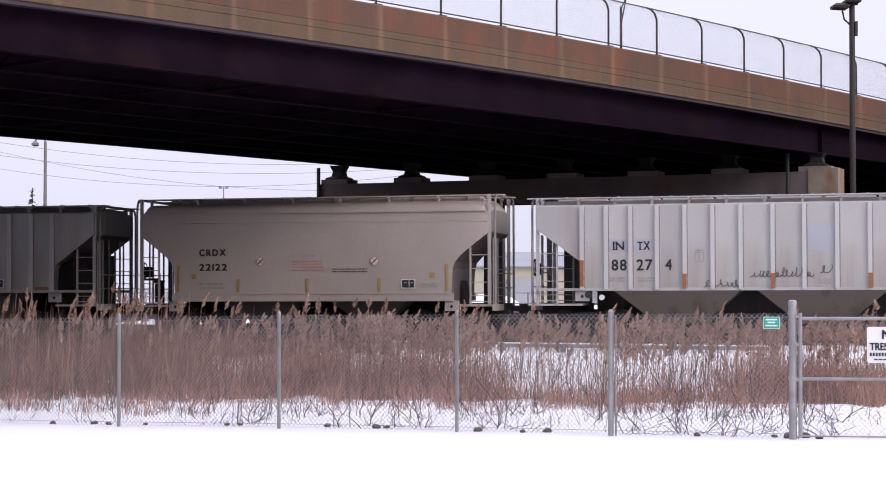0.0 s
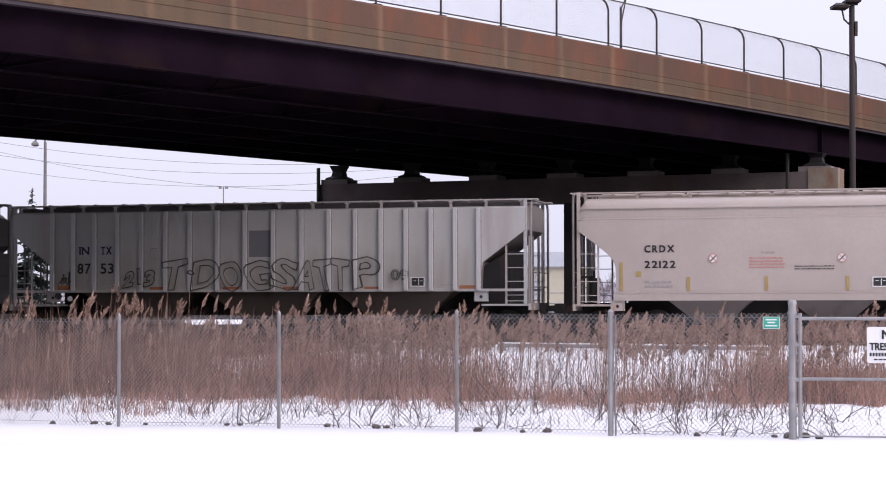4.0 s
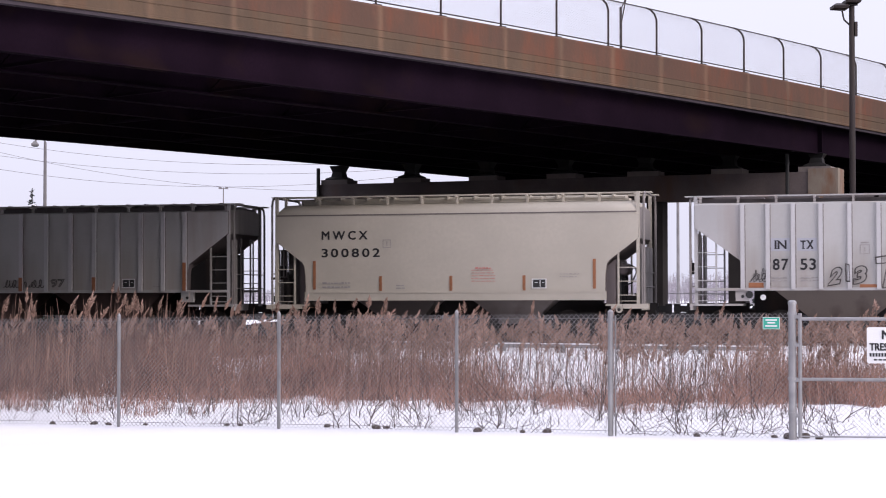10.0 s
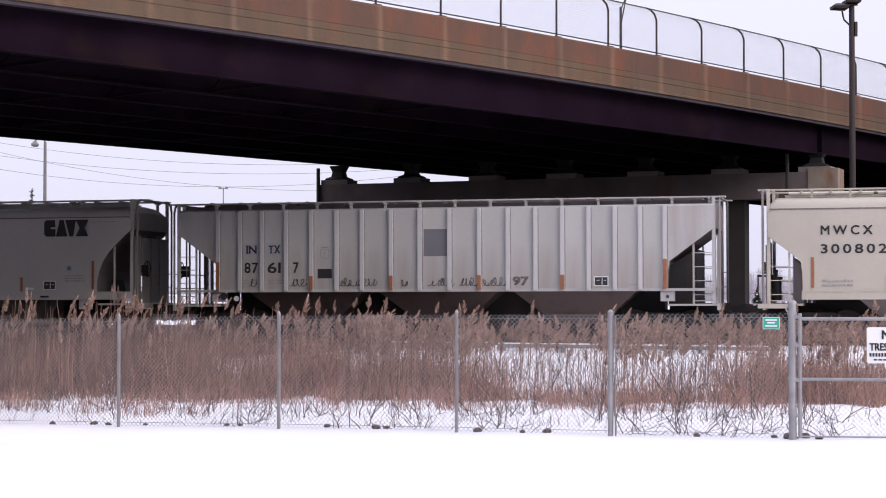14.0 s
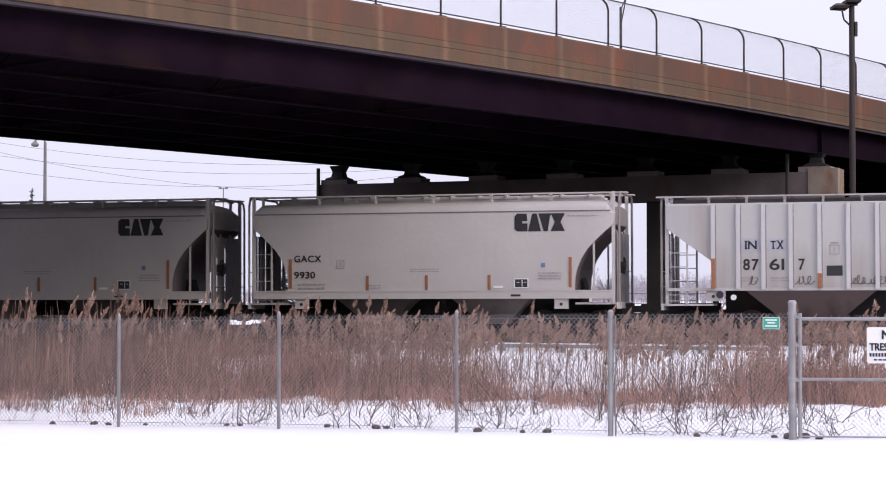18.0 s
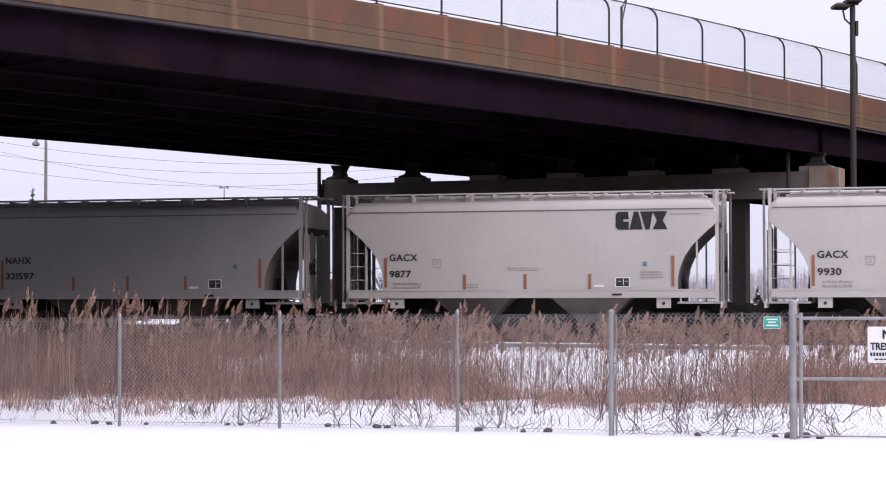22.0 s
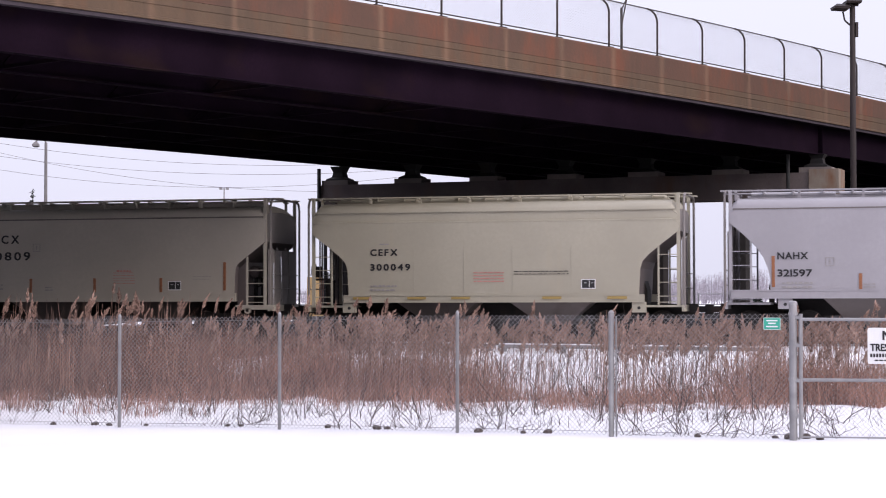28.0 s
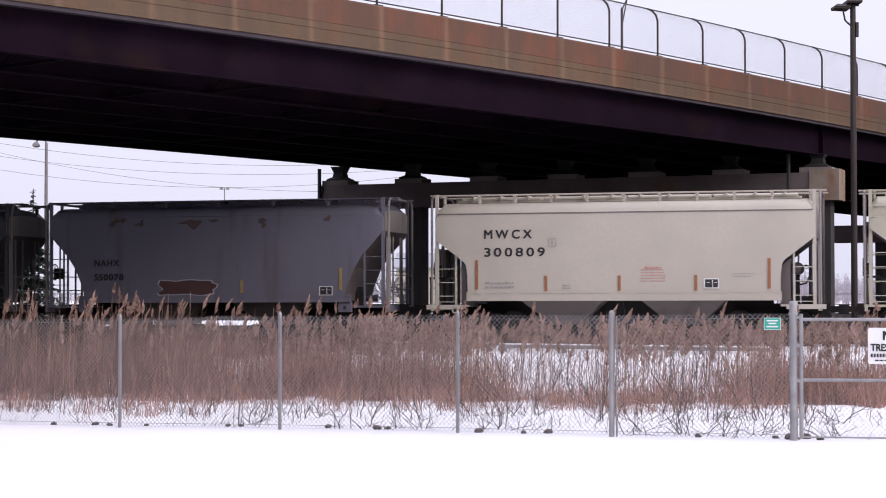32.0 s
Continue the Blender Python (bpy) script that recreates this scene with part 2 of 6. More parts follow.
def build_track():
    bed = MB()
    rings = []
    for s in (-260, -60, -30, 0, 30, 60, 260):
        rings.append([track_point(s, a, h) for a, h in ((-2.9, -0.75), (-1.75, -0.24), (1.75, -0.24), (2.9, -0.75))])
    bed.loft(rings, closed=True)
    solid("ballast", bed, "ballast", "dark stone ballast bed under the railway track", "ballast", kind="structure")
    track = thing("railway_track", pose(0, 0, 0), "rusty steel rails on dark wooden sleepers", "railway", kind="structure")
    for side in (-0.75, 0.75):
        r = MB()
        r.loft([[track_point(s, side + a, h) for a, h in ((-0.07, -0.16), (0.07, -0.16), (0.07, -0.14), (0.015, -0.12), (0.015, -0.04), (0.036, -0.03), (0.036, 0), (-0.036, 0), (-0.036, -0.03), (-0.015, -0.04), (-0.015, -0.12), (-0.07, -0.14))] for s in (-260, -30, 30, 260)])
        part("rail", r, "rail", track)
    tie = MB().box(0, 0, -0.25, 0.23, 2.6, 0.17).mesh("sleeper", M["tie"])
    for k in range(-50, 51):
        p = track_point(k * 0.55)
        ob = place("sleeper", tie, track, p)
        ob.rotation_euler = (0, 0, -THETA)


build_track()

# ---- the overpass ----
BE = Vector((0.6602, 0.7511, 0))              # along the deck, away from the camera
BN = Vector((-0.7511, 0.6602, 0))             # across it, to the far side
B0 = Vector((0, 53, 0))
BRIDGE = Matrix(((BE.x, BN.x, 0, B0.x), (BE.y, BN.y, 0, B0.y), (0, 0, 1, 0), (0, 0, 0, 1)))
WIDTH = 19.6
SPACING = WIDTH / 6


def sag(x, a, b):
    c = max(-45, min(45, x))
    return a * c + b * c * c + (x - c) * (a + 2 * b * c)


def soffit(x):
    return 7.67 + sag(x, -0.0051, -0.00012)


def parapet_foot(x):
    return 8.93 + sag(x, -0.0018, -0.00041)


STATIONS = list(range(-160, 161, 4))


def sheet(name, along, across, to_world, lift, mat, label, category, rag=0.8):
    v = []
    for i, x in enumerate(along):
        for j, y in enumerate(across):
            if j in (0, len(across) - 1):
                y += rag * noise.noise(Vector((x * 0.3, y * 0.3, 9)))
            if i in (0, len(along) - 1):
                x += rag * noise.noise(Vector((x * 0.3, y * 0.3, 4)))
            p = to_world(x, y)
            v.append((p.x, p.y, ground_z(p.x, p.y) + lift))
    n = len(across)
    f = [(i * n + j, i * n + j + 1, (i + 1) * n + j + 1, (i + 1) * n + j) for i in range(len(along) - 1) for j in range(n - 1)]
    solid(name, MB().add(v, f), mat, label, category, kind="structure", smooth=60)


def build_gravel():
    """Bare dark ground that the deck keeps free of snow, and the yard beyond the track."""
    sheet("gravel_bed", list(np.arange(-70, 12, 1.5)), list(np.arange(0.8, 19.4, 0.9)), lambda x, y: BRIDGE @ Vector((x, y, 0)), 0.025, "ballast",
          "bare dark gravel under the overpass deck", "gravel")
    sheet("yard_ground", list(np.arange(-110, 111, 4.0)), list(np.arange(2.6, 10, 0.9)) + list(np.arange(10, 120, 4.0)), lambda x, y: track_point(x, y), 0.05, "cinder",
          "dark gravel yard ground between the tracks and snow", "gravel", 2.5)
    for x0, x1, y0, y1 in ((-20.5, -11.2, 106, 128),):
        xs = list(np.linspace(x0, x1, 12))
        sheet("snow_patch", xs, list(np.linspace(y0, y1, 10)), lambda x, y: Vector((x, y, 0)), 0.09, "snow", "thin patch of snow on dark gravel", "snow patch", 1.2)


build_gravel()


def stained_concrete(name, colour, second, stain):
    """Parapet concrete with rust runs: pale streaks under the fence posts and dark streaky stains."""
    m = material(name, colour, 0.9, second=second, grain=3.0, stain=stain, stain_amount=0.5, stain_scale=(1.2, 1.0, 0.6), bump=0.3, bump_scale=9.0)
    t = m.node_tree
    b = t.nodes["Principled BSDF"]
    base = b.inputs["Base Color"].links[0].from_socket
    tc = t.nodes.new("ShaderNodeTexCoord")
    sep = t.nodes.new("ShaderNodeSeparateXYZ")
    t.links.new(tc.outputs["Object"], sep.inputs["Vector"])

    def calc(op, a, c=0.0):
        n = t.nodes.new("ShaderNodeMath")
        n.operation = op
        for k, value in enumerate((a, c)):
            if isinstance(value, (int, float)):
                n.inputs[k].default_value = value
            else:
                t.links.new(value, n.inputs[k])
        return n.outputs[0]

    off = calc("ABSOLUTE", calc("SUBTRACT", calc("FRACT", calc("DIVIDE", calc("ADD", sep.outputs["X"], 2.755 * 150.5 + 0.30), 2.755)), 0.5))
    wob = t.nodes.new("ShaderNodeTexNoise")
    wob.inputs["Scale"].default_value = 1.3
    t.links.new(tc.outputs["Object"], wob.inputs["Vector"])
    width = calc("MULTIPLY", wob.outputs["Fac"], 0.15)
    soft = t.nodes.new("ShaderNodeMapRange")
    soft.interpolation_type = "SMOOTHSTEP"
    t.links.new(off, soft.inputs["Value"])
    t.links.new(width, soft.inputs["From Max"])
    soft.inputs["From Min"].default_value = 0.0
    soft.inputs["To Min"].default_value, soft.inputs["To Max"].default_value = 0.6, 0.0
    mixer = t.nodes.new("ShaderNodeMix")
    mixer.data_type = "RGBA"
    t.links.new(soft.outputs["Result"], mixer.inputs[0])
    t.links.new(base, mixer.inputs[6])
    mixer.inputs[7].default_value = (0.205, 0.122, 0.075, 1)
    runs = t.nodes.new("ShaderNodeMapping")
    runs.inputs["Scale"].default_value = (3.2, 1.0, 0.55)
    t.links.new(tc.outputs["Object"], runs.inputs["Vector"])
    fine = t.nodes.new("ShaderNodeTexNoise")
    fine.inputs["Scale"].default_value, fine.inputs["Detail"].default_value = 1.0, 5
    t.links.new(runs.outputs["Vector"], fine.inputs["Vector"])
    span = t.nodes.new("ShaderNodeMapRange")
    span.inputs["From Min"].default_value, span.inputs["From Max"].default_value = 0.42, 0.72
    span.inputs["To Max"].default_value = 0.5
    t.links.new(fine.outputs["Fac"], span.inputs["Value"])
    dark = t.nodes.new("ShaderNodeMix")
    dark.data_type = "RGBA"
    t.links.new(span.outputs["Result"], dark.inputs[0])
    t.links.new(mixer.outputs[2], dark.inputs[6])
    dark.inputs[7].default_value = (0.075, 0.05, 0.034, 1)
    t.links.new(dark.outputs[2], b.inputs["Base Color"])
    return m


M["parapet"] = stained_concrete("stained_parapet", (0.138, 0.064, 0.040), (0.094, 0.052, 0.036), (0.155, 0.058, 0.032))
M["deck_edge"] = stained_concrete("stained_deck_edge", (0.126, 0.079, 0.047), (0.096, 0.063, 0.041), (0.132, 0.064, 0.035))
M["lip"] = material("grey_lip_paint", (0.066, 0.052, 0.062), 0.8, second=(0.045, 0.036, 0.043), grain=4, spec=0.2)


def bridge_strip(section, lo=-160, hi=160):
    """Lofts a cross-section (across, height function) along the deck."""
    return MB().loft([[(x, y, z(x)) for y, z in section] for x in STATIONS if lo <= x <= hi])


def build_bridge():
    ob = thing("overpass_bridge", BRIDGE, "steel girder road overpass with rust-stained concrete parapets", "bridge")
    for k in range(7):
        y = k * SPACING + 0.25
        web = 0.02

        def low(x, fall=0.015 * k):
            return soffit(x) + fall
        sec = [(y - 0.16, low), (y + 0.16, low), (y + 0.16, lambda x, low=low: low(x) + 0.05), (y + web, lambda x, low=low: low(x) + 0.06),
               (y + web, lambda x: parapet_foot(x) - 0.06), (y + 0.2, lambda x: parapet_foot(x) - 0.05), (y + 0.2, lambda x: parapet_foot(x) + 0.02),
               (y - 0.2, lambda x: parapet_foot(x) + 0.02), (y - 0.2, lambda x: parapet_foot(x) - 0.05), (y - web, lambda x: parapet_foot(x) - 0.06),
               (y - web, lambda x, low=low: low(x) + 0.06), (y - 0.16, lambda x, low=low: low(x) + 0.05)]
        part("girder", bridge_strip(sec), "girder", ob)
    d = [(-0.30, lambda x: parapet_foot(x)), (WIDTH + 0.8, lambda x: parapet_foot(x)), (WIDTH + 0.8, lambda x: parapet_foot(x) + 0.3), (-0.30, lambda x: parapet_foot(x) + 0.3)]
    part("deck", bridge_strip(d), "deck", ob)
    def over(h):
        return lambda x: parapet_foot(x) + h
    for y0, y1 in ((-0.36, 0.0), (WIDTH + 0.5, WIDTH + 0.86)):
        part("parapet", bridge_strip([(y0, over(0.555)), (y1, over(0.555)), (y1, over(1.24)), (y1 - 0.04, over(1.27)), (y0 + 0.06, over(1.27)), (y0, over(1.22))]), "parapet", ob, "rust-stained concrete parapet")
        part("deck_edge", bridge_strip([(y0 - 0.012, over(-0.03)), (y1, over(-0.03)), (y1, over(0.545)), (y0 - 0.012, over(0.545)), (y0 - 0.012, over(0.36)), (y0 + 0.004, over(0.35)), (y0 + 0.004, over(0.33)), (y0 - 0.012, over(0.32)), (y0 - 0.012, over(0.06)), (y0 - 0.035, over(0.04)), (y0 - 0.035, over(-0.02))]), "deck_edge", ob, "olive-brown stained concrete deck edge")
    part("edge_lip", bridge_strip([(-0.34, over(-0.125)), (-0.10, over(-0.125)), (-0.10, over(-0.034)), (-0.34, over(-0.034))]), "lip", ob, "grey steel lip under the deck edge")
    # web stiffeners on the near girder, and bracing between the girders
    for x in (22.2, -36, 63):
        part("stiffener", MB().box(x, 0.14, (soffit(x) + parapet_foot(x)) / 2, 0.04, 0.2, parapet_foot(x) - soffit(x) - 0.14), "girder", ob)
    for x in range(-34, 60, 7):
        for k in range(6):
            y0, y1 = k * SPACING + 0.28, (k + 1) * SPACING + 0.22
            xs = x - 0.31 * (k * SPACING)
            lo, hi = soffit(xs) + 0.12, parapet_foot(xs) - 0.12
            b = MB().box(xs, (y0 + y1) / 2, lo, 0.09, y1 - y0, 0.09)
            b.tube((xs, y0, lo), (xs, (y0 + y1) / 2, hi), 0.035, 4).tube((xs, y1, lo), (xs, (y0 + y1) / 2, hi), 0.035, 4)
            b.box(xs, (y0 + y1) / 2, hi, 0.08, y1 - y0, 0.08)
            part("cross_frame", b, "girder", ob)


build_bridge()


def skew(y):
    return -0.324 * y


def build_pier(shift, dark):
    ob = thing("bridge_pier", BRIDGE, "concrete bridge pier with a cap beam on seven columns", "bridge pier", "piers of the overpass")
    ang = math.atan2(1, -0.324) - math.pi / 2
    x0 = 22.25 + shift
    zc = soffit(x0) - 0.70
    ca, sa = math.cos(ang), math.sin(ang)

    def at(w, v=0.0):
        y = w
        return (x0 + skew(y) + v * ca, y + v * sa)

    cap = MB()
    ends = (-0.60, WIDTH + 1.0)
    rings = []
    for w, drop in ((ends[0], 0.55), (ends[0] + 1.6, 0.0), (ends[1] - 1.6, 0.0), (ends[1], 0.55)):
        rings.append([(*at(w, v), z) for v, z in ((-0.55, zc - 1.02 + drop * 0.3), (0.55, zc - 1.02 + drop * 0.3), (0.55, zc), (-0.55, zc))])
    cap.loft(rings)
    part("cap_beam", cap, "pier", ob)
    for k in range(7):
        y = k * SPACING + 0.25
        px, py = at(y)
        part("pedestal", MB().box(px, py, zc + 0.10, 1.0, 1.25, 0.20, ang), "pedestal", ob)
        be = MB()
        rings = [[(px + a * w * ca - b * w * sa, py + a * w * sa + b * w * ca, z) for a, b in ((-1, -1), (1, -1), (1, 1), (-1, 1))]
                 for w, z in ((0.46, zc + 0.20), (0.44, zc + 0.27), (0.26, zc + 0.36), (0.22, zc + 0.55), (0.32, zc + 0.72 + 0.015 * k))]
        be.loft(rings)
        part("bearing", be, "dark_steel", ob)
        gz = -0.3
        cx, cy = at(y - (0.2, 0.33, 0.44, 0.38, 0.3, 0.22, 0.15)[k])
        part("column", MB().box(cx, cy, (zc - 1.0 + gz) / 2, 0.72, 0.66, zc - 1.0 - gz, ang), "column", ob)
    if not dark:
        # raised end block above the cap, and the drain pipe
        px, py = at(-0.08)
        part("end_block", MB().box(px, py, zc - 0.48, 1.20, 1.14, 1.20, ang), "block", ob, "rust-stained concrete end block")
        q = at(1.19, -0.75)
        r = at(0.39, -0.75)
        pipe = MB().path([(*q, zc + 0.7), (*q, zc - 0.95), (*r, zc - 1.75), (*r, 0.2)], 0.075, 8)
        part("drain_pipe", pipe, "black", ob, "black bent drain pipe")
        e = at(19.6 + 0.9, -0.65)
        e2 = at(19.6 + 0.6, -0.65)
        part("drain_pipe", MB().path([(*e, zc + 0.7), (*e, zc - 1.1), (*e2, zc - 1.45), (*e2, 0.2)], 0.08, 8), "black", ob, "black bent drain pipe")


build_pier(0, False)
build_pier(41, True)


def build_unseen_abutment():
    """Unseen earth-filled approach where the deck comes ashore, behind the camera's side, added to block light."""
    mb = MB()
    near, far = -0.2, WIDTH + 0.6
    mb.loft([[(x + skew(near) * k, near, -0.5), (x + skew(far) * k, far, -0.5), (x + skew(far) * k, far, soffit(x) - 0.1), (x + skew(near) * k, near, soffit(x) - 0.1)] for x, k in ((-18.75, 1), (-60, 0.5), (-160, 0))])
    solid("abutment", mb, "pier", "grey concrete abutment wall, added out of view to block light", "abutment", kind="structure", m=BRIDGE)


build_unseen_abutment()


def link_mesh(length, low, high, cell, r, at, sides=3):
    """Chain-link fabric as zigzag wires; at(u, z) gives the place."""
    mb = MB()
    cols = int(length / cell)
    rows = int(round((high - low) / (cell * 0.5)))
    for c in range(cols + 1):
        for sgn in (-1, 1):
            pts = []
            for k in range(rows + 1):
                u = c * cell + (cell / 2 if (k % 2) else 0) * sgn
                pts.append(at(min(length, max(0, u)), low + (high - low) * k / rows))
            if sgn > 0:
                for p, q in zip(pts, pts[1:]):
                    mb.tube(p, q, r, sides, cap=False)
            else:
                for p, q in zip(pts[1:], pts):
                    mb.tube(p, q, r, sides, cap=False)
    return mb


def raw_mesh(mb, name, mat):
    me = bpy.data.meshes.new(name)
    me.from_pydata(mb.v, [], mb.f)
    me.materials.append(M[mat])
    return me


def build_bridge_fence():
    ob = thing("bridge_fence", BRIDGE, "tall curved steel fence with wire mesh on the overpass parapet", "fence")
    y = -0.18
    bend = [(0, 0), (0, 1.24), (0.08, 1.45), (0.24, 1.61), (0.42, 1.69)]
    post = MB()
    post.path([(0, a, z) for a, z in bend], 0.036, 6)
    pm = post.mesh("post", M["pole_dark"])
    xs = [-0.30 + 2.755 * k for k in range(-6, 22)]
    for x in xs:
        place("post", pm, ob, (x, y, parapet_foot(x) + 1.25))
        part("post_foot", MB().box(x, y, parapet_foot(x) + 1.285, 0.30, 0.2, 0.03), "pole_dark", ob)
    for p, q in zip(xs, xs[1:]):
        zp, zq = parapet_foot(p) + 1.25, parapet_foot(q) + 1.25
        part("top_rail", MB().tube((p, y + 0.42, zp + 1.69), (q, y + 0.42, zq + 1.69), 0.022, 5), "pole_dark", ob)
        part("bottom_rail", MB().tube((p, y, zp + 0.13), (q, y, zq + 0.13), 0.02, 5), "pole_dark", ob)
    for p, q in zip(xs, xs[1:]):
        zp, zq = parapet_foot(p) + 1.25, parapet_foot(q) + 1.25

        def at(u, v, p=p, zp=zp, zq=zq):
            for (a0, h0), (a1, h1) in zip(bend, bend[1:]):
                if v <= h1 or h1 == bend[-1][1]:
                    w = (v - h0) / (h1 - h0)
                    return (p + u, y + a0 + (a1 - a0) * w, zp + (zq - zp) * u / 2.755 + v)
        place("wire_mesh", raw_mesh(link_mesh(2.755, 0.13, 1.67, 0.085, 0.0022, at), "wire_mesh", "wire"), ob)


build_bridge_fence()


def build_lamp_post():
    ob = thing("floodlight_pole", pose(14.05, 62, 0.1), "dark steel floodlight pole with two lamp heads", "floodlight")
    part("pole", MB().tube((0, 0, 0), (0, 0, 11.9), 0.115, 12, 0.095), "pole_dark", ob, smooth=40)
    part("bracket", MB().path([(-0.02, 0, 11.2), (-0.28, -0.05, 11.42), (-0.34, -0.05, 11.72)], 0.03, 6).tube((-0.5, 0, 11.95), (0.2, 0, 11.95), 0.04, 6), "pole_dark", ob)
    for x, z, w in ((-0.42, 11.80, -0.25), (0.0, 11.98, 0.1)):
        h = MB()
        h.loft([[(x - 0.26, -0.35, z), (x + 0.24, -0.35, z + w * 0.1), (x + 0.24, 0.3, z + w * 0.1), (x - 0.26, 0.3, z)],
                [(x - 0.28, -0.38, z + 0.07), (x + 0.26, -0.38, z + 0.07), (x + 0.26, 0.3, z + 0.09), (x - 0.28, 0.3, z + 0.09)],
                [(x - 0.16, -0.2, z + 0.17), (x + 0.18, -0.2, z + 0.17), (x + 0.18, 0.2, z + 0.17), (x - 0.16, 0.2, z + 0.17)]])
        part("lamp_head", h, "pole_dark", ob, smooth=30)
    part("junction_box", MB().box(0.13, -0.05, 11.1, 0.09, 0.12, 0.5), "pole_dark", ob)
    m = thing("sign_mast", BRIDGE @ pose(9.75, 0.6, parapet_foot(9) + 0.3), "thin steel mast with a braced arm on the overpass", "mast")
    part("pole", MB().tube((0, 0, 0), (0, 0, 2.58), 0.045, 8), "pole_dark", m)
    part("arm", MB().path([(0, 0, 2.50), (0.30, 0, 2.92), (0.62, 0, 3.9)], 0.026, 6), "pole_dark", m)
    part("brace", MB().tube((0.02, 0, 2.02), (0.55, 0, 3.70), 0.024, 6), "pole_dark", m)


build_lamp_post()

# ---- the chain-link fence, its gate and signs ----
FENCE_POSTS = [(-11.0, 0), (-8.2, 0), (-5.35, 0), (-2.61, 0), (0.21, 0), (2.48, 0), (4.98, 0)]


def build_fence():
    ob = thing("chain_link_fence", pose(0, 0, 0), "grey galvanised chain-link fence with steel posts in the snow", "fence")
    pts = []
    for x, d in FENCE_POSTS:
        y = fence_y(x)
        pts.append(Vector((x, y, ground_z(x, y) - d)))
    for i, p in enumerate(pts[:-1]):
        r = 0.042 if i == 5 else 0.028
        part("post", MB().tube((p.x, p.y, p.z - 0.3), (p.x, p.y, p.z + 1.83), r, 10).tube((p.x, p.y, p.z + 1.83), (p.x, p.y, p.z + 1.87), r * 1.15, 10, r * 0.4), "galv", ob, smooth=40)
    q = pts[5]
    part("tension_bar", MB().tube((q.x + 0.07, q.y - 0.03, q.z - 0.05), (q.x + 0.07, q.y - 0.03, q.z + 1.78), 0.012, 6), "galv", ob)
    for h in (0.25, 0.7, 1.2, 1.7):
        part("band", MB().tube((q.x, q.y, q.z + h), (q.x, q.y, q.z + h + 0.03), 0.055, 10), "galv", ob)
    g = pts[6]
    part("post", MB().tube((g.x, g.y, g.z - 0.3), (g.x, g.y, g.z + 1.93), 0.056, 12).tube((g.x, g.y, g.z + 1.93), (g.x, g.y, g.z + 1.965), 0.066, 12, 0.06).tube((g.x, g.y, g.z + 1.965), (g.x, g.y, g.z + 1.985), 0.06, 12, 0.035), "galv", ob, smooth=40)
    for h in (0.35, 0.85, 1.35, 1.78):
        part("band", MB().tube((g.x, g.y, g.z + h), (g.x, g.y, g.z + h + 0.04), 0.068, 12), "galv", ob)
    for p, q in zip(pts, pts[1:]):
        d = q - p
        n = Vector((d.x, d.y, 0)).length

        def at(u, v, p=p, d=d, n=n):
            k = u / n
            return (p.x + d.x * k, p.y + d.y * k - 0.03, p.z + d.z * k + v)
        place("wire_mesh", raw_mesh(link_mesh(n, 0.02, 1.80, 0.075, 0.0028, at), "wire_mesh", "wire"), ob)
        part("tension_wire", MB().tube(at(0, 1.74), at(n, 1.74), 0.004, 4), "wire", ob)
        part("tension_wire", MB().tube(at(0, 0.08), at(n, 0.08), 0.004, 4), "wire", ob)

    # small green notice near the gate post
    a, b = pts[5], pts[6]
    k = 0.885
    c = a + (b - a) * k
    turn = math.atan2((b - a).y, (b - a).x)
    sign = thing("green_sign", pose(c.x, c.y - 0.05, c.z + 1.66, 0, 0, math.degrees(turn)), "small green notice wired to the fence with faded writing", "sign")
    part("plate", MB().box(0, 0, 0, 0.245, 0.006, 0.175), "green", sign)
    w = MB()
    for z, l in ((0.045, 0.16), (0.005, 0.11), (-0.04, 0.17)):
        w.box(0, -0.005, z, l, 0.003, 0.02)
    part("writing", w, "white", sign, "faded white writing")
    part("border", MB().box(0, -0.005, 0.082, 0.235, 0.003, 0.006).box(0, -0.005, -0.082, 0.235, 0.003, 0.006).box(-0.117, -0.005, 0, 0.006, 0.003, 0.16).box(0.117, -0.005, 0, 0.006, 0.003, 0.16), "white", sign)

    # the swing gate
    gate = thing("gate", pose(g.x + 0.1, g.y - 0.04, g.z, 0, 0, -8), "galvanised pipe gate with chain-link mesh, closed", "gate")
    L = 3.9
    part("gate_post", MB().tube((0, 0, 0.03), (0, 0, 1.80), 0.03, 10), "galv", gate)
    part("gate_post", MB().tube((L, 0, 0.03), (L, 0, 1.75), 0.03, 10), "galv", gate)
    for h in (1.72, 0.86):
        part("gate_rail", MB().tube((0, 0, h), (L, 0, h), 0.024, 10), "galv", gate)
    part("gate_rail", MB().tube((0, 0, 0.05), (L, 0, 0.05), 0.012, 8), "galv", gate)
    place("wire_mesh", raw_mesh(link_mesh(L, 0.05, 1.72, 0.075, 0.002, lambda u, v: (u, 0.025, v)), "wire_mesh", "wire"), gate)
    for h in (0.35, 0.85, 1.35, 1.75):
        part("hinge", MB().box(-0.045, 0, h, 0.12, 0.05, 0.05), "galv", gate)

    s = thing("warning_sign", pose(g.x + 1.01, g.y - 0.09 - 0.13, g.z + 1.35, 0, 0, -8), "white enamel warning sign with black lettering on the gate", "sign")
    W, H = 0.76, 0.51
    plate = MB()
    r = 0.03
    pts2 = []
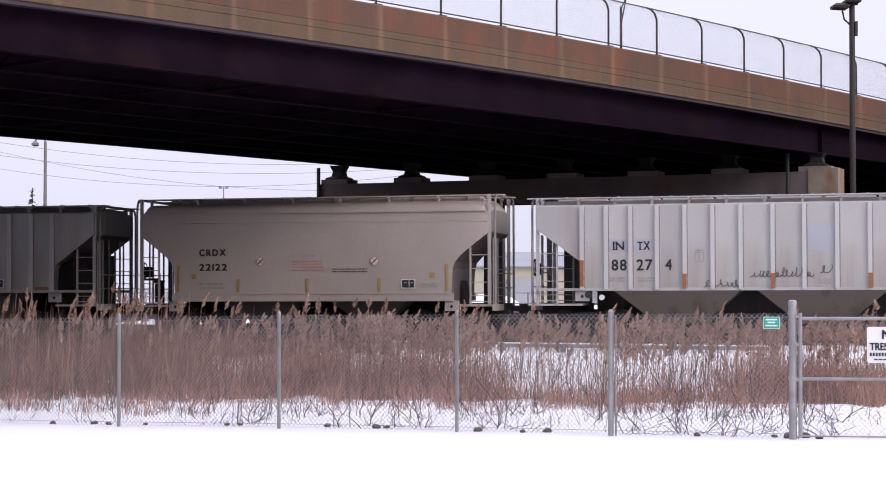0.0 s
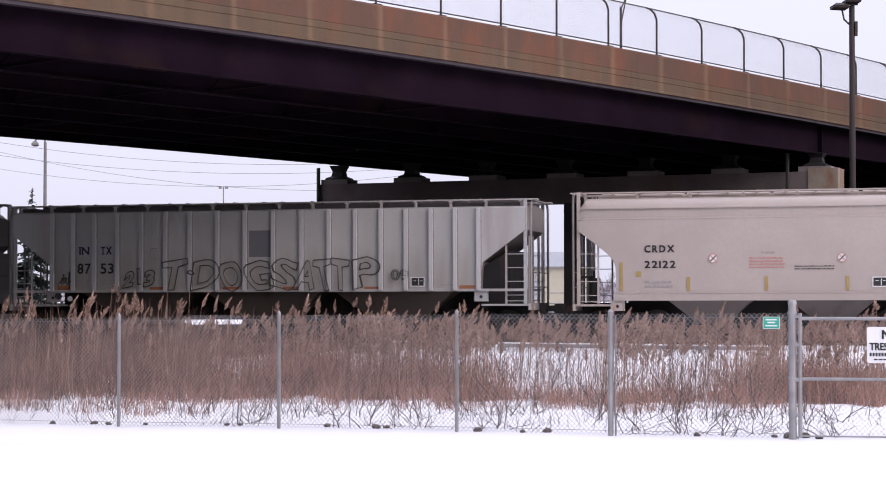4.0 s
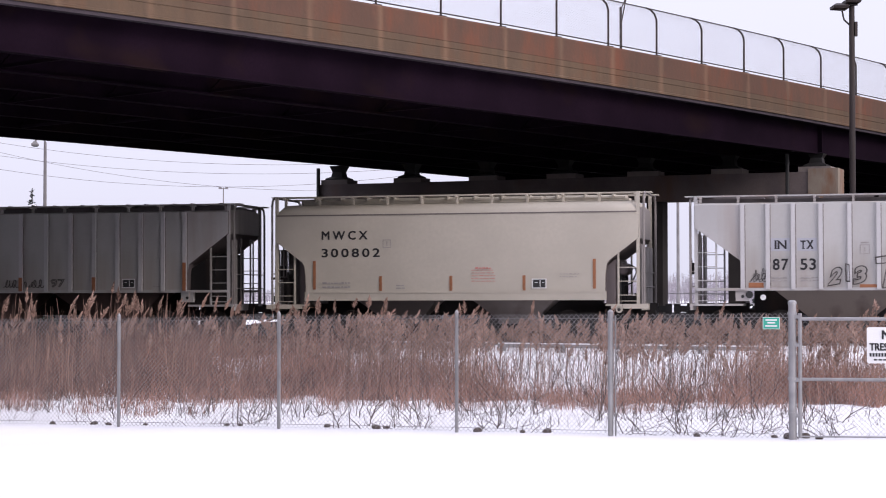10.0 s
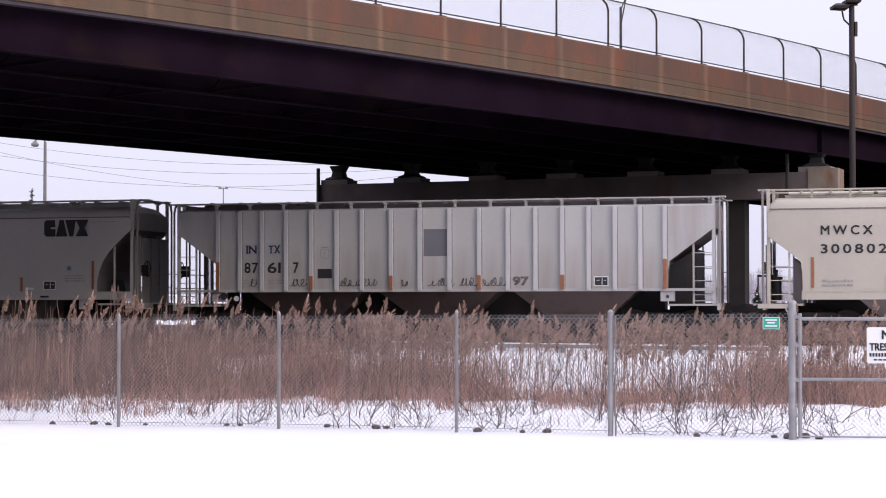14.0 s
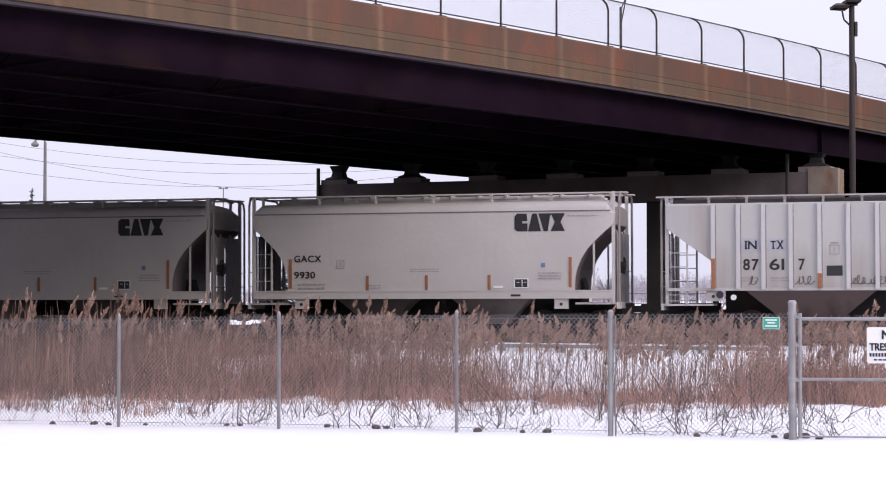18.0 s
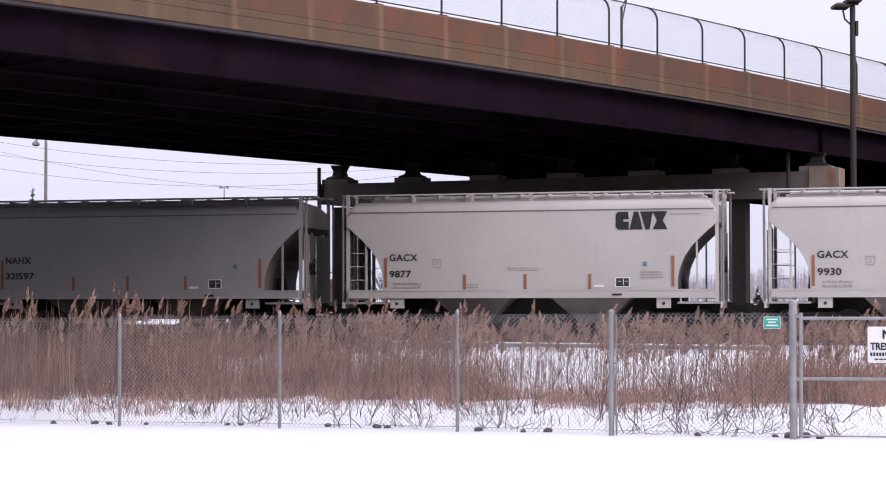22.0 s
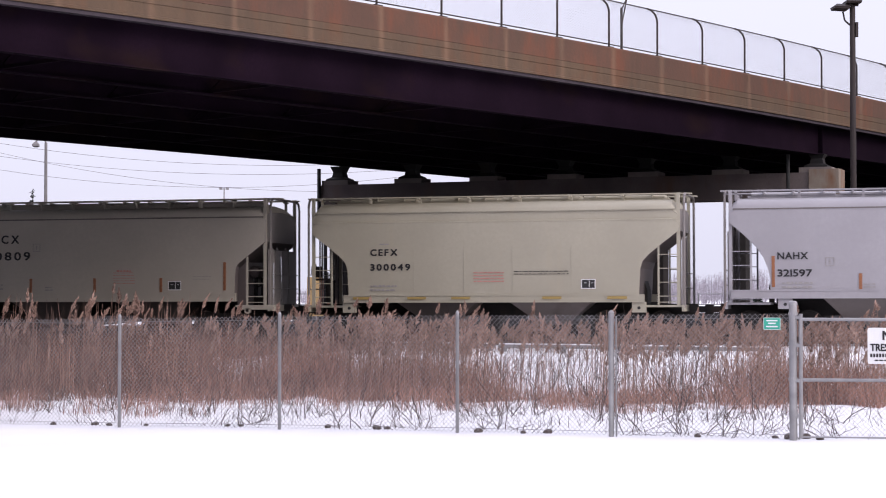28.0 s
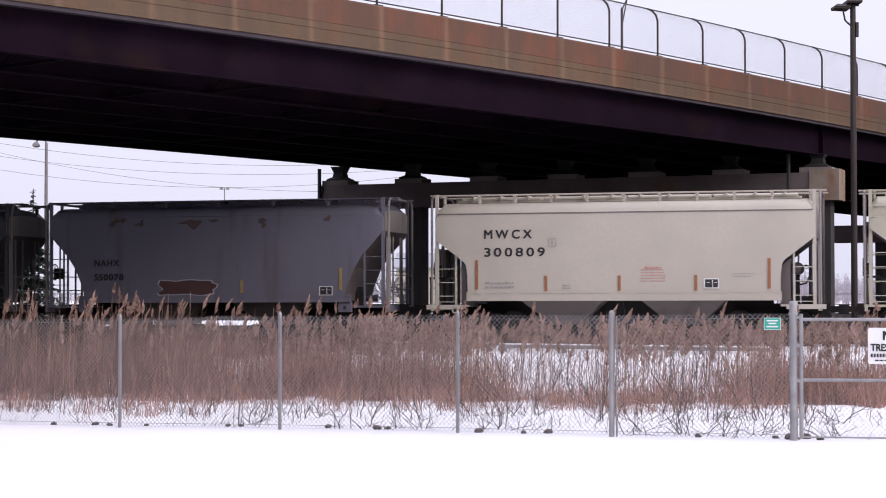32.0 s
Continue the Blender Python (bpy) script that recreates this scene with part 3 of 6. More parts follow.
    for cx, cz, a0 in ((W - r, H / 2 - r, 0), (r, H / 2 - r, 90), (r, -H / 2 + r, 180), (W - r, -H / 2 + r, 270)):
        for k in range(4):
            w = radians(a0 + 30 * k)
            pts2.append((cx + r * math.cos(w), cz + r * math.sin(w)))
    plate.prism(pts2, -0.003, 0.003)
    part("plate", plate, "white", s)
    place("lettering", text_mesh("NO", 0.125, "letter", 0.26, fat=0.012), s, (0.205, -0.008, 0.085))
    place("lettering", text_mesh("TRESPASSING", 0.105, "letter", 0.69, fat=0.008), s, (0.035, -0.008, -0.075))
    bars = MB()
    for k in range(17):
        if k not in (7,):
            bars.box(0.05 + k * 0.041, -0.006, -0.135, 0.028, 0.003, 0.05)
    for k in range(9):
        bars.box(0.12 + k * 0.065, -0.006, -0.205, 0.05, 0.003, 0.02)
    part("small_print", bars, "letter", s)


build_fence()

# ---- the train of covered hopper cars ----
KNOTS = [-59.769, -52.699, -45.509, -38.183, -30.786, -23.239, -15.591, -7.871, 0.0, 7.793, 15.791, 23.944, 32.149, 40.480, 48.904, 57.396, 65.993]


def travelled(t):
    """How far the train has come at t seconds."""
    i = min(int(t / 2), len(KNOTS) - 2)
    a = t / 2 - i
    e = [2 * KNOTS[0] - KNOTS[1]] + KNOTS + [2 * KNOTS[-1] - KNOTS[-2]]
    p0, p1, p2, p3 = e[i:i + 4]
    return 0.5 * (2 * p1 + (p2 - p0) * a + (2 * p0 - 5 * p1 + 4 * p2 - p3) * a * a + (3 * p1 - p0 - 3 * p2 + p3) * a ** 3)


def car_pose(s):
    p = track_point(s)
    return pose(p.x, p.y, p.z, 0, -math.degrees(RAIL_SLOPE), -math.degrees(THETA))


def car_paint(name, colour, dirt, second=None, amount=0.35):
    return material(name, colour, 0.55, second=second or tuple(c * 0.86 for c in colour), grain=2.4, stain=dirt, stain_amount=amount,
                    stain_scale=(1.3, 1.3, 0.16), bump=0.08, bump_scale=5.0)


M["paint_white"] = car_paint("white_grey_car_paint", (0.449, 0.440, 0.438), (0.34, 0.295, 0.27), amount=0.6)
M["paint_panel"] = material("weathered_panel_paint", (0.449, 0.440, 0.438), 0.55, second=(0.395, 0.387, 0.368), grain=2.4, stain=(0.31, 0.272, 0.245), stain_amount=0.6,
                             stain_scale=(1.3, 1.3, 0.16), bump=0.08, bump_scale=5.0, per_object=0.075)
# grimy hopper paint that also draws shadow lines at seams and ribs
M["grime_shadow"] = car_paint("grime_and_shadow_line_paint", (0.165, 0.142, 0.134), (0.09, 0.072, 0.062))
# grime and the shade of the down-facing end sheets, in one colour
M["slope_grime_shade"] = car_paint("grimy_shaded_end_sheet_paint", (0.155, 0.128, 0.126), (0.07, 0.055, 0.05))
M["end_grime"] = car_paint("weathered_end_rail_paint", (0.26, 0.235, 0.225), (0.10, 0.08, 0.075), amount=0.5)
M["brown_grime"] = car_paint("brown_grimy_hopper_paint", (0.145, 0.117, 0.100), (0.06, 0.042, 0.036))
# grimy grey roof, darkened to carry the shade it gets under the deck
M["shaded_roof"] = car_paint("grimy_shaded_roof_paint", (0.13, 0.112, 0.112), (0.07, 0.052, 0.05))
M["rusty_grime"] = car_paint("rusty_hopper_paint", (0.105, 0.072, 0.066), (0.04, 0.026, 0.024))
# lighter copy of the side paint: the ribs' catch of light is painted on
M["paint_rib"] = car_paint("lit_white_rib_paint", (0.535, 0.524, 0.529), (0.48, 0.45, 0.44), amount=0.15)
M["paint_beige"] = car_paint("beige_car_paint", (0.436, 0.375, 0.343), (0.37, 0.32, 0.27), amount=0.2)
M["paint_tan"] = car_paint("tan_car_paint", (0.485, 0.444, 0.377), (0.46, 0.41, 0.35), amount=0.2)
M["paint_cream"] = car_paint("cream_car_paint", (0.424, 0.393, 0.311), (0.42, 0.37, 0.275), amount=0.2)
M["paint_grey"] = car_paint("light_grey_car_paint", (0.506, 0.476, 0.454), (0.41, 0.385, 0.385), amount=0.2)
M["paint_blue"] = car_paint("blue_grey_car_paint", (0.367, 0.351, 0.372), (0.31, 0.305, 0.32), amount=0.2)
M["paint_dark"] = car_paint("dark_blue_grey_car_paint", (0.166, 0.161, 0.207), (0.095, 0.062, 0.055), amount=0.3)
M["paint_black"] = car_paint("dark_grey_car_paint", (0.059, 0.059, 0.068), (0.055, 0.045, 0.04), amount=0.3)

WHEEL_R = 0.42
WHEELSETS = []


def wheelset_mesh():
    mb = MB()
    for side in (-0.75, 0.75):
        sg = 1 if side > 0 else -1
        prof = [(0.10, -0.09), (0.20, -0.05), (0.36, -0.04), (0.37, -0.07), (WHEEL_R - 0.01, -0.07), (WHEEL_R, 0.03), (WHEEL_R + 0.03, 0.05), (0.36, 0.06), (0.34, 0.02), (0.2, 0.0), (0.10, 0.05)]
        n = 24
        rings = [[(r * math.cos(2 * math.pi * k / n), side - sg * d, r * math.sin(2 * math.pi * k / n)) for r, d in prof] for k in range(n)]
        mb.loft(rings + [rings[0]], closed=True, caps=False)
    mb.tube((0, -1.05, 0), (0, 1.05, 0), 0.08, 12)
    mb.tube((0, -1.13, 0), (0, -1.0, 0), 0.13, 10).tube((0, 1.0, 0), (0, 1.13, 0), 0.13, 10)
    for w in (0.3, 2.4, 4.5):
        mb.box(0.2 * math.cos(w), -0.86, 0.2 * math.sin(w), 0.05, 0.02, 0.05)
    return mb.mesh("wheelset", M["wheel"], 35)


WHEEL_MESH = wheelset_mesh()


def truck_mesh():
    mb = MB()
    for y in (-1.0, 1.0):
        side = [(-1.1, 0.36), (-1.1, 0.56), (-0.75, 0.62), (-0.45, 0.76), (0.45, 0.76), (0.75, 0.62), (1.1, 0.56), (1.1, 0.36), (0.72, 0.36), (0.62, 0.52), (0.34, 0.52), (0.3, 0.24), (-0.3, 0.24), (-0.34, 0.52), (-0.62, 0.52), (-0.72, 0.36)]
        n = len(side)
        p = [(x, y - 0.09, z) for x, z in side] + [(x, y + 0.09, z) for x, z in side]
        f = [(i, (i + 1) % n, n + (i + 1) % n, n + i) for i in range(n)]
        caps = [(0, 1, 2, 14, 15), (2, 3, 13, 14), (3, 4, 10, 13), (13, 10, 11, 12), (4, 5, 9, 10), (5, 6, 7, 8, 9)]
        f += caps + [tuple(i + n for i in c) for c in caps]
        mb.add(p, f)
        for k in (-0.14, 0.0, 0.14):
            mb.tube((k, y, 0.27), (k, y, 0.52), 0.055, 8)
    mb.box(0, 0, 0.60, 0.34, 2.1, 0.22)
    mb.tube((0, 0, 0.7), (0, 0, 0.85), 0.2, 12)
    return mb.mesh("truck", M["dark_steel"], 0)


TRUCK_MESH = truck_mesh()


def add_trucks(car, reach):
    for x in (-reach, reach):
        tr = place("truck", TRUCK_MESH, car, (x, 0, 0), "dark cast-steel wheel truck")
        for w in (-0.87, 0.87):
            WHEELSETS.append(place("wheelset", WHEEL_MESH, tr, (w, 0, WHEEL_R)))


def body_mesh(curve, eave, roof, width, cove=None, tip=0.0):
    """A hopper body: vertical sides, an arched roof with drooping ends, and end sheets that slope in to the floor."""
    half = curve[0][0]
    nose = 0.22 if tip else 0.06
    k = nose / (curve[0][0] - curve[1][0])
    line = [curve[0]]
    if k < 1:
        line.append((half - nose, curve[0][1] + (curve[1][1] - curve[0][1]) * k))
    line += [c for c in curve[1:] if c[0] < half - nose - 0.01]
    st = [(-x, z) for x, z in line] + [(x, z) for x, z in reversed(line)]
    w = width / 2
    rings = []
    for i, (x, b) in enumerate(st):
        if i and abs(x - st[i - 1][0]) < 1e-6:
            x += 0.003
        end = abs(abs(x) - half) < 0.01
        if cove:
            lo, hi = cove
            side = [(-w, b), (-w, lo)]
            if hi > lo:
                side += [(-w + 0.045, lo + 0.02), (-w + 0.045, hi)]
            side += [(-w + 0.03 + dy, hi + dz) for dy, dz in ((0.0, 0.02), (0.02, 0.10), (0.07, 0.19), (0.18, 0.26), (0.40, 0.31), (0.75, 0.35))]
        else:
            side = [(-w, b), (-w, (b + eave) / 2), (-w, eave - 0.04), (-w + 0.04, eave)]
            for j in range(1, 5):
                a = j / 5
                side.append((-w * (1 - a), eave + (roof - eave) * math.sin(a * math.pi / 2) ** 0.8))
        ring = side + [(0, roof)] + [(-y, z) for y, z in reversed(side)]
        if end and tip:
            pivot = lo - 0.25 if cove else eave - 0.3
            ring = [(y * (0.97 if z > pivot else 1.0), z if z <= pivot else pivot + (z - pivot) * (1 - tip)) for y, z in ring]
        rings.append([(x, y, z) for y, z in ring])
    n, m = len(rings[0]), len(rings)
    shell, slopes = MB().loft(rings), (MB(), MB())
    under = {k for k in range(m - 1) if abs(rings[k][0][2] - rings[k + 1][0][2]) > 0.01}
    shell.f = [f for f in shell.f if not (len(f) == 4 and f[0] % n == n - 1 and f[1] == f[0] - n + 1 and f[0] // n in under)]
    for k in under:
        slopes[rings[k][0][0] > 0].add([rings[k][-1], rings[k][0], rings[k + 1][0], rings[k + 1][-1]], [(0, 1, 2, 3)])
    caps = [MB().add([shell.v[i] for i in f], [tuple(range(len(f)))]) for f in shell.f if len(f) > 4]
    shell.f = [f for f in shell.f if len(f) == 4]
    return shell, slopes, caps


def placard(car, x, z, big=True):
    y = -1.615
    p = place("placard", MB().box(0, 0, 0, 0.42, 0.008, 0.29).mesh("placard", M["black"]), car, (x, y, z), "black data placard with white frame")
    fr = MB()
    for dx, dz, w, h in ((0, 0.135, 0.44, 0.026), (0, -0.135, 0.44, 0.026), (-0.21, 0, 0.026, 0.28), (0.21, 0, 0.026, 0.28), (0.03, 0.0, 0.02, 0.20), (-0.09, 0.03, 0.09, 0.014), (0.12, 0.03, 0.07, 0.014)):
        fr.box(dx, -0.007, dz, w, 0.004, h)
    part("frame", fr, "white", p)


def stencil(car, x, z, w, lines, mat="faint", gap=0.085, h=0.04, seed=0, label=""):
    """Lines of small illegible print, each one strip with an uneven upper edge."""
    rnd = random.Random(seed + int(x * 100))
    for k in range(lines):
        top, u = [], 0.0
        while u < w - 0.03:
            l = min(w - u, rnd.uniform(0.05, 0.16))
            hh = h * rnd.uniform(0.75, 1.15)
            top += [(u, h * 0.22), (u, hh), (u + l, hh), (u + l, h * 0.22)]
            u += l + rnd.uniform(0.02, 0.05)
        end = top[-1][0]
        part("stencil", MB().prism([(0, 0)] + top[0:] + [(end, 0)], -0.002, 0.002), mat, car, label, loc=(x, -1.612, z - k * gap - h / 2))


def reflectors(car, items, mat):
    for x, z, h in items:
        part("reflector", MB().box(0, 0, 0, 0.09, 0.008, h), mat, car, "upright reflective strip", loc=(x, -1.615, z))


def letters(car, words, x, z, h, width, mat="letter", fat=0.0, gap=0.28):
    """Painted characters, each a part of its own, spread evenly over a width."""
    shapes = [text_mesh(ch, h, mat) for ch in words]
    wide = [max(v.co.x for v in me.vertices) for me in shapes]
    room = gap * h if len(words) > 1 else 0.0
    k = (width - room * (len(words) - 1)) / sum(wide)
    for ch, w in zip(words, wide):
        place("lettering", text_mesh(ch, h, mat, w * k, fat=fat), car, (x, -1.612, z))
        x += w * k + room


def marks(car, x, z, first, second, h, w1, w2, drop, fat=0.008, gap=0.28):
    letters(car, first, x, z, h, w1, fat=fat, gap=gap)
    letters(car, second, x, z - drop, h, w2, fat=fat, gap=gap)


def couplers(car, half, paint):
    for sg in (-1, 1):
        x = sg * half
        mb = MB().box(sg * (half - 0.55), 0, 0.88, 1.9, 0.32, 0.34)
        part("draft_sill", mb, "dark_steel", car)
        cp = MB().box(sg * (half + 0.42), 0, 0.87, 0.55, 0.16, 0.2).box(sg * (half + 0.72), 0.06, 0.87, 0.18, 0.34, 0.3)
        part("coupler", cp, "dark_steel", car)
        hose = MB().path([(x + sg * 0.35, -0.35, 0.82), (x + sg * 0.5, -0.35, 0.55), (x + sg * 0.66, -0.33, 0.5), (x + sg * 0.76, -0.3, 0.58)], 0.025, 6)
        part("brake_hose", hose, "black", car)


def end_gear(car, half, inner, plat, sill_z, top, paint, slope_z, kind_of_end, brake=-1, cylinder=False, worn="end_grime"):
    """End platform, corner posts, ladders, end rails and brake wheel at both ends."""
    panel = kind_of_end == "angled"
    for sg in (-1, 1):
        deck = MB().box(sg * (inner + half + 0.14) / 2, 0, plat, half + 0.14 - inner, 3.0, 0.06)
        deck.box(sg * (half + 0.12), 0, plat - 0.06, 0.08, 3.1, 0.2)
        part("end_platform", deck, paint, car)
        for y in (-1.5, 1.5):
            lad = MB()
            lad_x0, lad_x1 = sg * (half - 0.02), sg * (half - 0.62)
            lad.box(lad_x0, y - 0.02 * (1 if y > 0 else -1), (plat + top) / 2, 0.10, 0.08, top - plat)
            lad.box(lad_x1, y, (plat + slope_z) / 2, 0.055, 0.055, slope_z - plat)
            z = plat + 0.3
            while z < slope_z - 0.1 and not (kind_of_end == "round" and sg > 0):
                lad.tube((lad_x0, y, z), (lad_x1, y, z), 0.014, 5)
                z += 0.42
            lad.tube((lad_x0, y, plat + 0.12), (lad_x1, y, plat + 0.12), 0.014, 5)
            part("ladder", lad, paint, car)
            if (sg > 0) == (y > 0):
                continue
            lad2 = MB()
            for yy in (y, y * 0.72):
                lad2.tube((sg * (half + 0.1), yy, plat), (sg * (half + 0.1), yy, slope_z + 0.25), 0.022, 6)
            z = plat + 0.3
            while z < slope_z + 0.2:
                lad2.tube((sg * (half + 0.1), y, z), (sg * (half + 0.1), y * 0.72, z), 0.011, 5)
                z += 0.40
            part("end_ladder", lad2, worn, car)
        fx = sg * (half + 0.15)
        arch = [(fx, -1.46, plat - 0.05), (fx, -1.46, top - 0.30), (fx, -1.38, top - 0.10), (fx, -1.20, top - 0.02), (fx, 1.20, top - 0.02), (fx, 1.38, top - 0.10), (fx, 1.46, top - 0.30), (fx, 1.46, plat - 0.05)]
        part("end_frame", MB().path(arch, 0.038, 8), worn, car, smooth=40)
        for z in (plat + 0.55, plat + 1.0):
            part("end_rail", MB().tube((sg * (half + 0.1), -1.45, z), (sg * (half + 0.1), 1.45, z), 0.018, 6), worn, car)
        for y in (-0.45, 0.45):
            part("end_brace", MB().tube((sg * (half - 0.03), y * 1.9, plat), (sg * (half - 0.03), y * 1.9, slope_z + 0.3), 0.03, 6), worn, car)
            part("end_post", MB().tube((sg * (half + 0.02), y, plat), (sg * (half + 0.02), y, slope_z + 0.3), 0.035, 6), worn, car)
        if kind_of_end in ("round", "angled"):
            # upright plates with slots between them
            for y, w in ((-1.18, 0.46), (-0.52, 0.62), (0.22, 0.62), (0.96, 0.70)):
                part("end_plate", MB().box(sg * (half + 0.06), y, (plat + slope_z) / 2 + 0.1, 0.03, w, slope_z - plat + 0.2), worn, car)
        wide = 0.85 if kind_of_end == "long" and sg > 0 else 0.28 if panel else 0.12
        web = MB().prism([(sg * inner, plat), (sg * (inner + wide), plat), (sg * (inner + wide), sill_z + 1.25 if wide > 0.2 else sill_z + 0.35), (sg * inner, sill_z + (1.0 if panel else 0.75))], -1.30 if wide > 0.2 else -0.45, 1.30 if wide > 0.2 else 0.45)
        part("bulkhead", web, "slope_grime_shade" if panel else "dark_steel", car)
    # air reservoir, valve and bent pipe on the end away from the brake wheel
    if panel:
        a = -brake
        x = a * (inner + 0.46)
        tank = MB()
        ring = [(0.0, 0.02), (0.04, 0.14), (0.10, 0.19), (1.0, 0.19), (1.06, 0.14), (1.10, 0.02)]
        tank.loft([[(x + r * math.cos(2 * math.pi * k / 12), -1.05 + u, plat + 1.10 + r * math.sin(2 * math.pi * k / 12)) for k in range(12)] for u, r in ring])
        part("air_reservoir", tank, "slope_grime_shade", car, smooth=40)
        for y in (-0.85, -0.15):
            part("reservoir_bracket", MB().box(x, y, plat + 0.48, 0.10, 0.08, 0.92), "dark_steel", car)
        part("brake_pipe", MB().path([(x + a * 0.16, -1.0, plat + 1.12), (x + a * 0.28, -1.02, plat + 1.20), (x + a * 0.40, -1.02, plat + 1.12), (x + a * 0.42, -1.02, plat + 0.98), (x + a * 0.28, -1.02, plat + 0.66), (x + a * 0.02, -1.02, plat + 0.60)], 0.024, 6), "dark_steel", car, smooth=50)
        part("control_valve", MB().box(x + a * 0.30, -0.9, plat + 0.16, 0.34, 0.30, 0.22).tube((x + a * 0.22, -1.08, plat + 0.20), (x + a * 0.22, -0.7, plat + 0.20), 0.09, 10).box(x + a * 0.42, -0.9, plat + 0.31, 0.12, 0.18, 0.10), "dark_steel", car)
    # brake cylinder beside the wheel
    if cylinder:
        x = brake * (inner + 0.80)
        part("brake_cylinder", MB().tube((x, -0.95, plat + 0.10), (x, -0.95, plat + 0.75), 0.15, 12).tube((x, -0.95, plat + 0.75), (x, -0.95, plat + 0.83), 0.18, 12).tube((x, -0.95, plat + 0.83), (x, -0.95, plat + 1.05), 0.04, 8), "dark_steel", car, smooth=40)
        part("brake_lever", MB().box(x + brake * 0.28, -0.95, plat + 0.86, 0.60, 0.05, 0.07).tube((x + brake * 0.55, -0.95, plat + 0.86), (x + brake * 0.55, -0.95, plat + 0.05), 0.022, 6), "dark_steel", car)
    wheel = MB()
    n, r = 14, 0.26
    c = (brake * (half + 0.2), -0.75, plat + 1.15)
    for k in range(n):
        a, b = 2 * math.pi * k / n, 2 * math.pi * (k + 1) / n
        wheel.tube((c[0], c[1] + r * math.cos(a), c[2] + r * math.sin(a)), (c[0], c[1] + r * math.cos(b), c[2] + r * math.sin(b)), 0.018, 5)
    for k in range(4):
        a = math.pi * k / 2
        wheel.tube(c, (c[0], c[1] + r * math.cos(a), c[2] + r * math.sin(a)), 0.014, 5)
    wheel.box(c[0] - brake * 0.12, c[1], c[2] - 0.05, 0.2, 0.3, 0.35)
    part("brake_wheel", wheel, "dark_steel", car)


def bays(car, centres, half_top, top_z, paint, low=0.42):
    for x in centres:
        mb = MB()
        rings = []
        for wx, wy, z in ((half_top, 1.45, top_z), (half_top * 0.42, 0.72, low + 0.12), (half_top * 0.40, 0.70, low)):
            rings.append([(x + a * wx, b * wy, z) for a, b in ((-1, -1), (1, -1), (1, 1), (-1, 1))])
        mb.loft(rings)
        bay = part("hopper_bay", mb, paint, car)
        gate = MB().box(x, 0, low - 0.07, half_top * 0.95, 1.5, 0.12).tube((x - 0.2, -0.95, low - 0.07), (x - 0.2, 0.95, low - 0.07), 0.05, 8)
        part("outlet_gate", gate, "dark_steel", bay)
    xs = list(centres)
    part("centre_sill", MB().box(0, 0, (0.68 + top_z - 0.04) / 2, (xs[-1] - xs[0]) + 5.2, 0.34, top_z - 0.04 - 0.68), "dark_steel", car)


def running_board(car, half, z, posts, paint, over=0.32, drop=0.24, y=0.78):
    for side in (-y, y):
        b = MB()
        for k in (-0.15, 0.0, 0.15):
            b.box(0, side + k, z, 2 * (half + over), 0.11, 0.04)
        part("running_board", b, paint, car)
    n = len(posts)
    br = MB().box(0, 0, -drop / 2 - 0.02, 0.07, 0.10, drop).box(0, 0, -0.045, 0.07, 0.42, 0.05).mesh("bracket", M[paint])
    for x in posts:
        for side in (-y - 0.16, y + 0.16):
            place("bracket", br, car, (x, side, z))


def hatches(car, half, z, paint):
    if half > 8:
        return
    part("hatch_coaming", MB().box(0, 0, z + 0.03, 2 * half - 0.9, 0.62, 0.08), paint, car)
    span = (2 * half - 1.0) / 4
    cover = MB().loft([[(x, a, h) for a, h in ((-0.34, 0), (-0.34, 0.05), (-0.2, 0.10), (0.2, 0.10), (0.34, 0.05), (0.34, 0))] for x in (-span / 2 + 0.06, span / 2 - 0.06)]).mesh("hatch_cover", M[paint])
    latch = MB().box(0, 0, 0.09, 0.07, 0.80, 0.07).tube((0, -0.40, 0.0), (0, -0.40, 0.14), 0.025, 6).mesh("hatch_latch", M[paint])
    for k in range(4):
        x = (-1.5 + k) * span
        place("hatch_cover", cover, car, (x, 0, z + 0.07))
        for dx in (-span / 3, 0, span / 3):
            place("hatch_latch", latch, car, (x + dx, 0, z + 0.07))


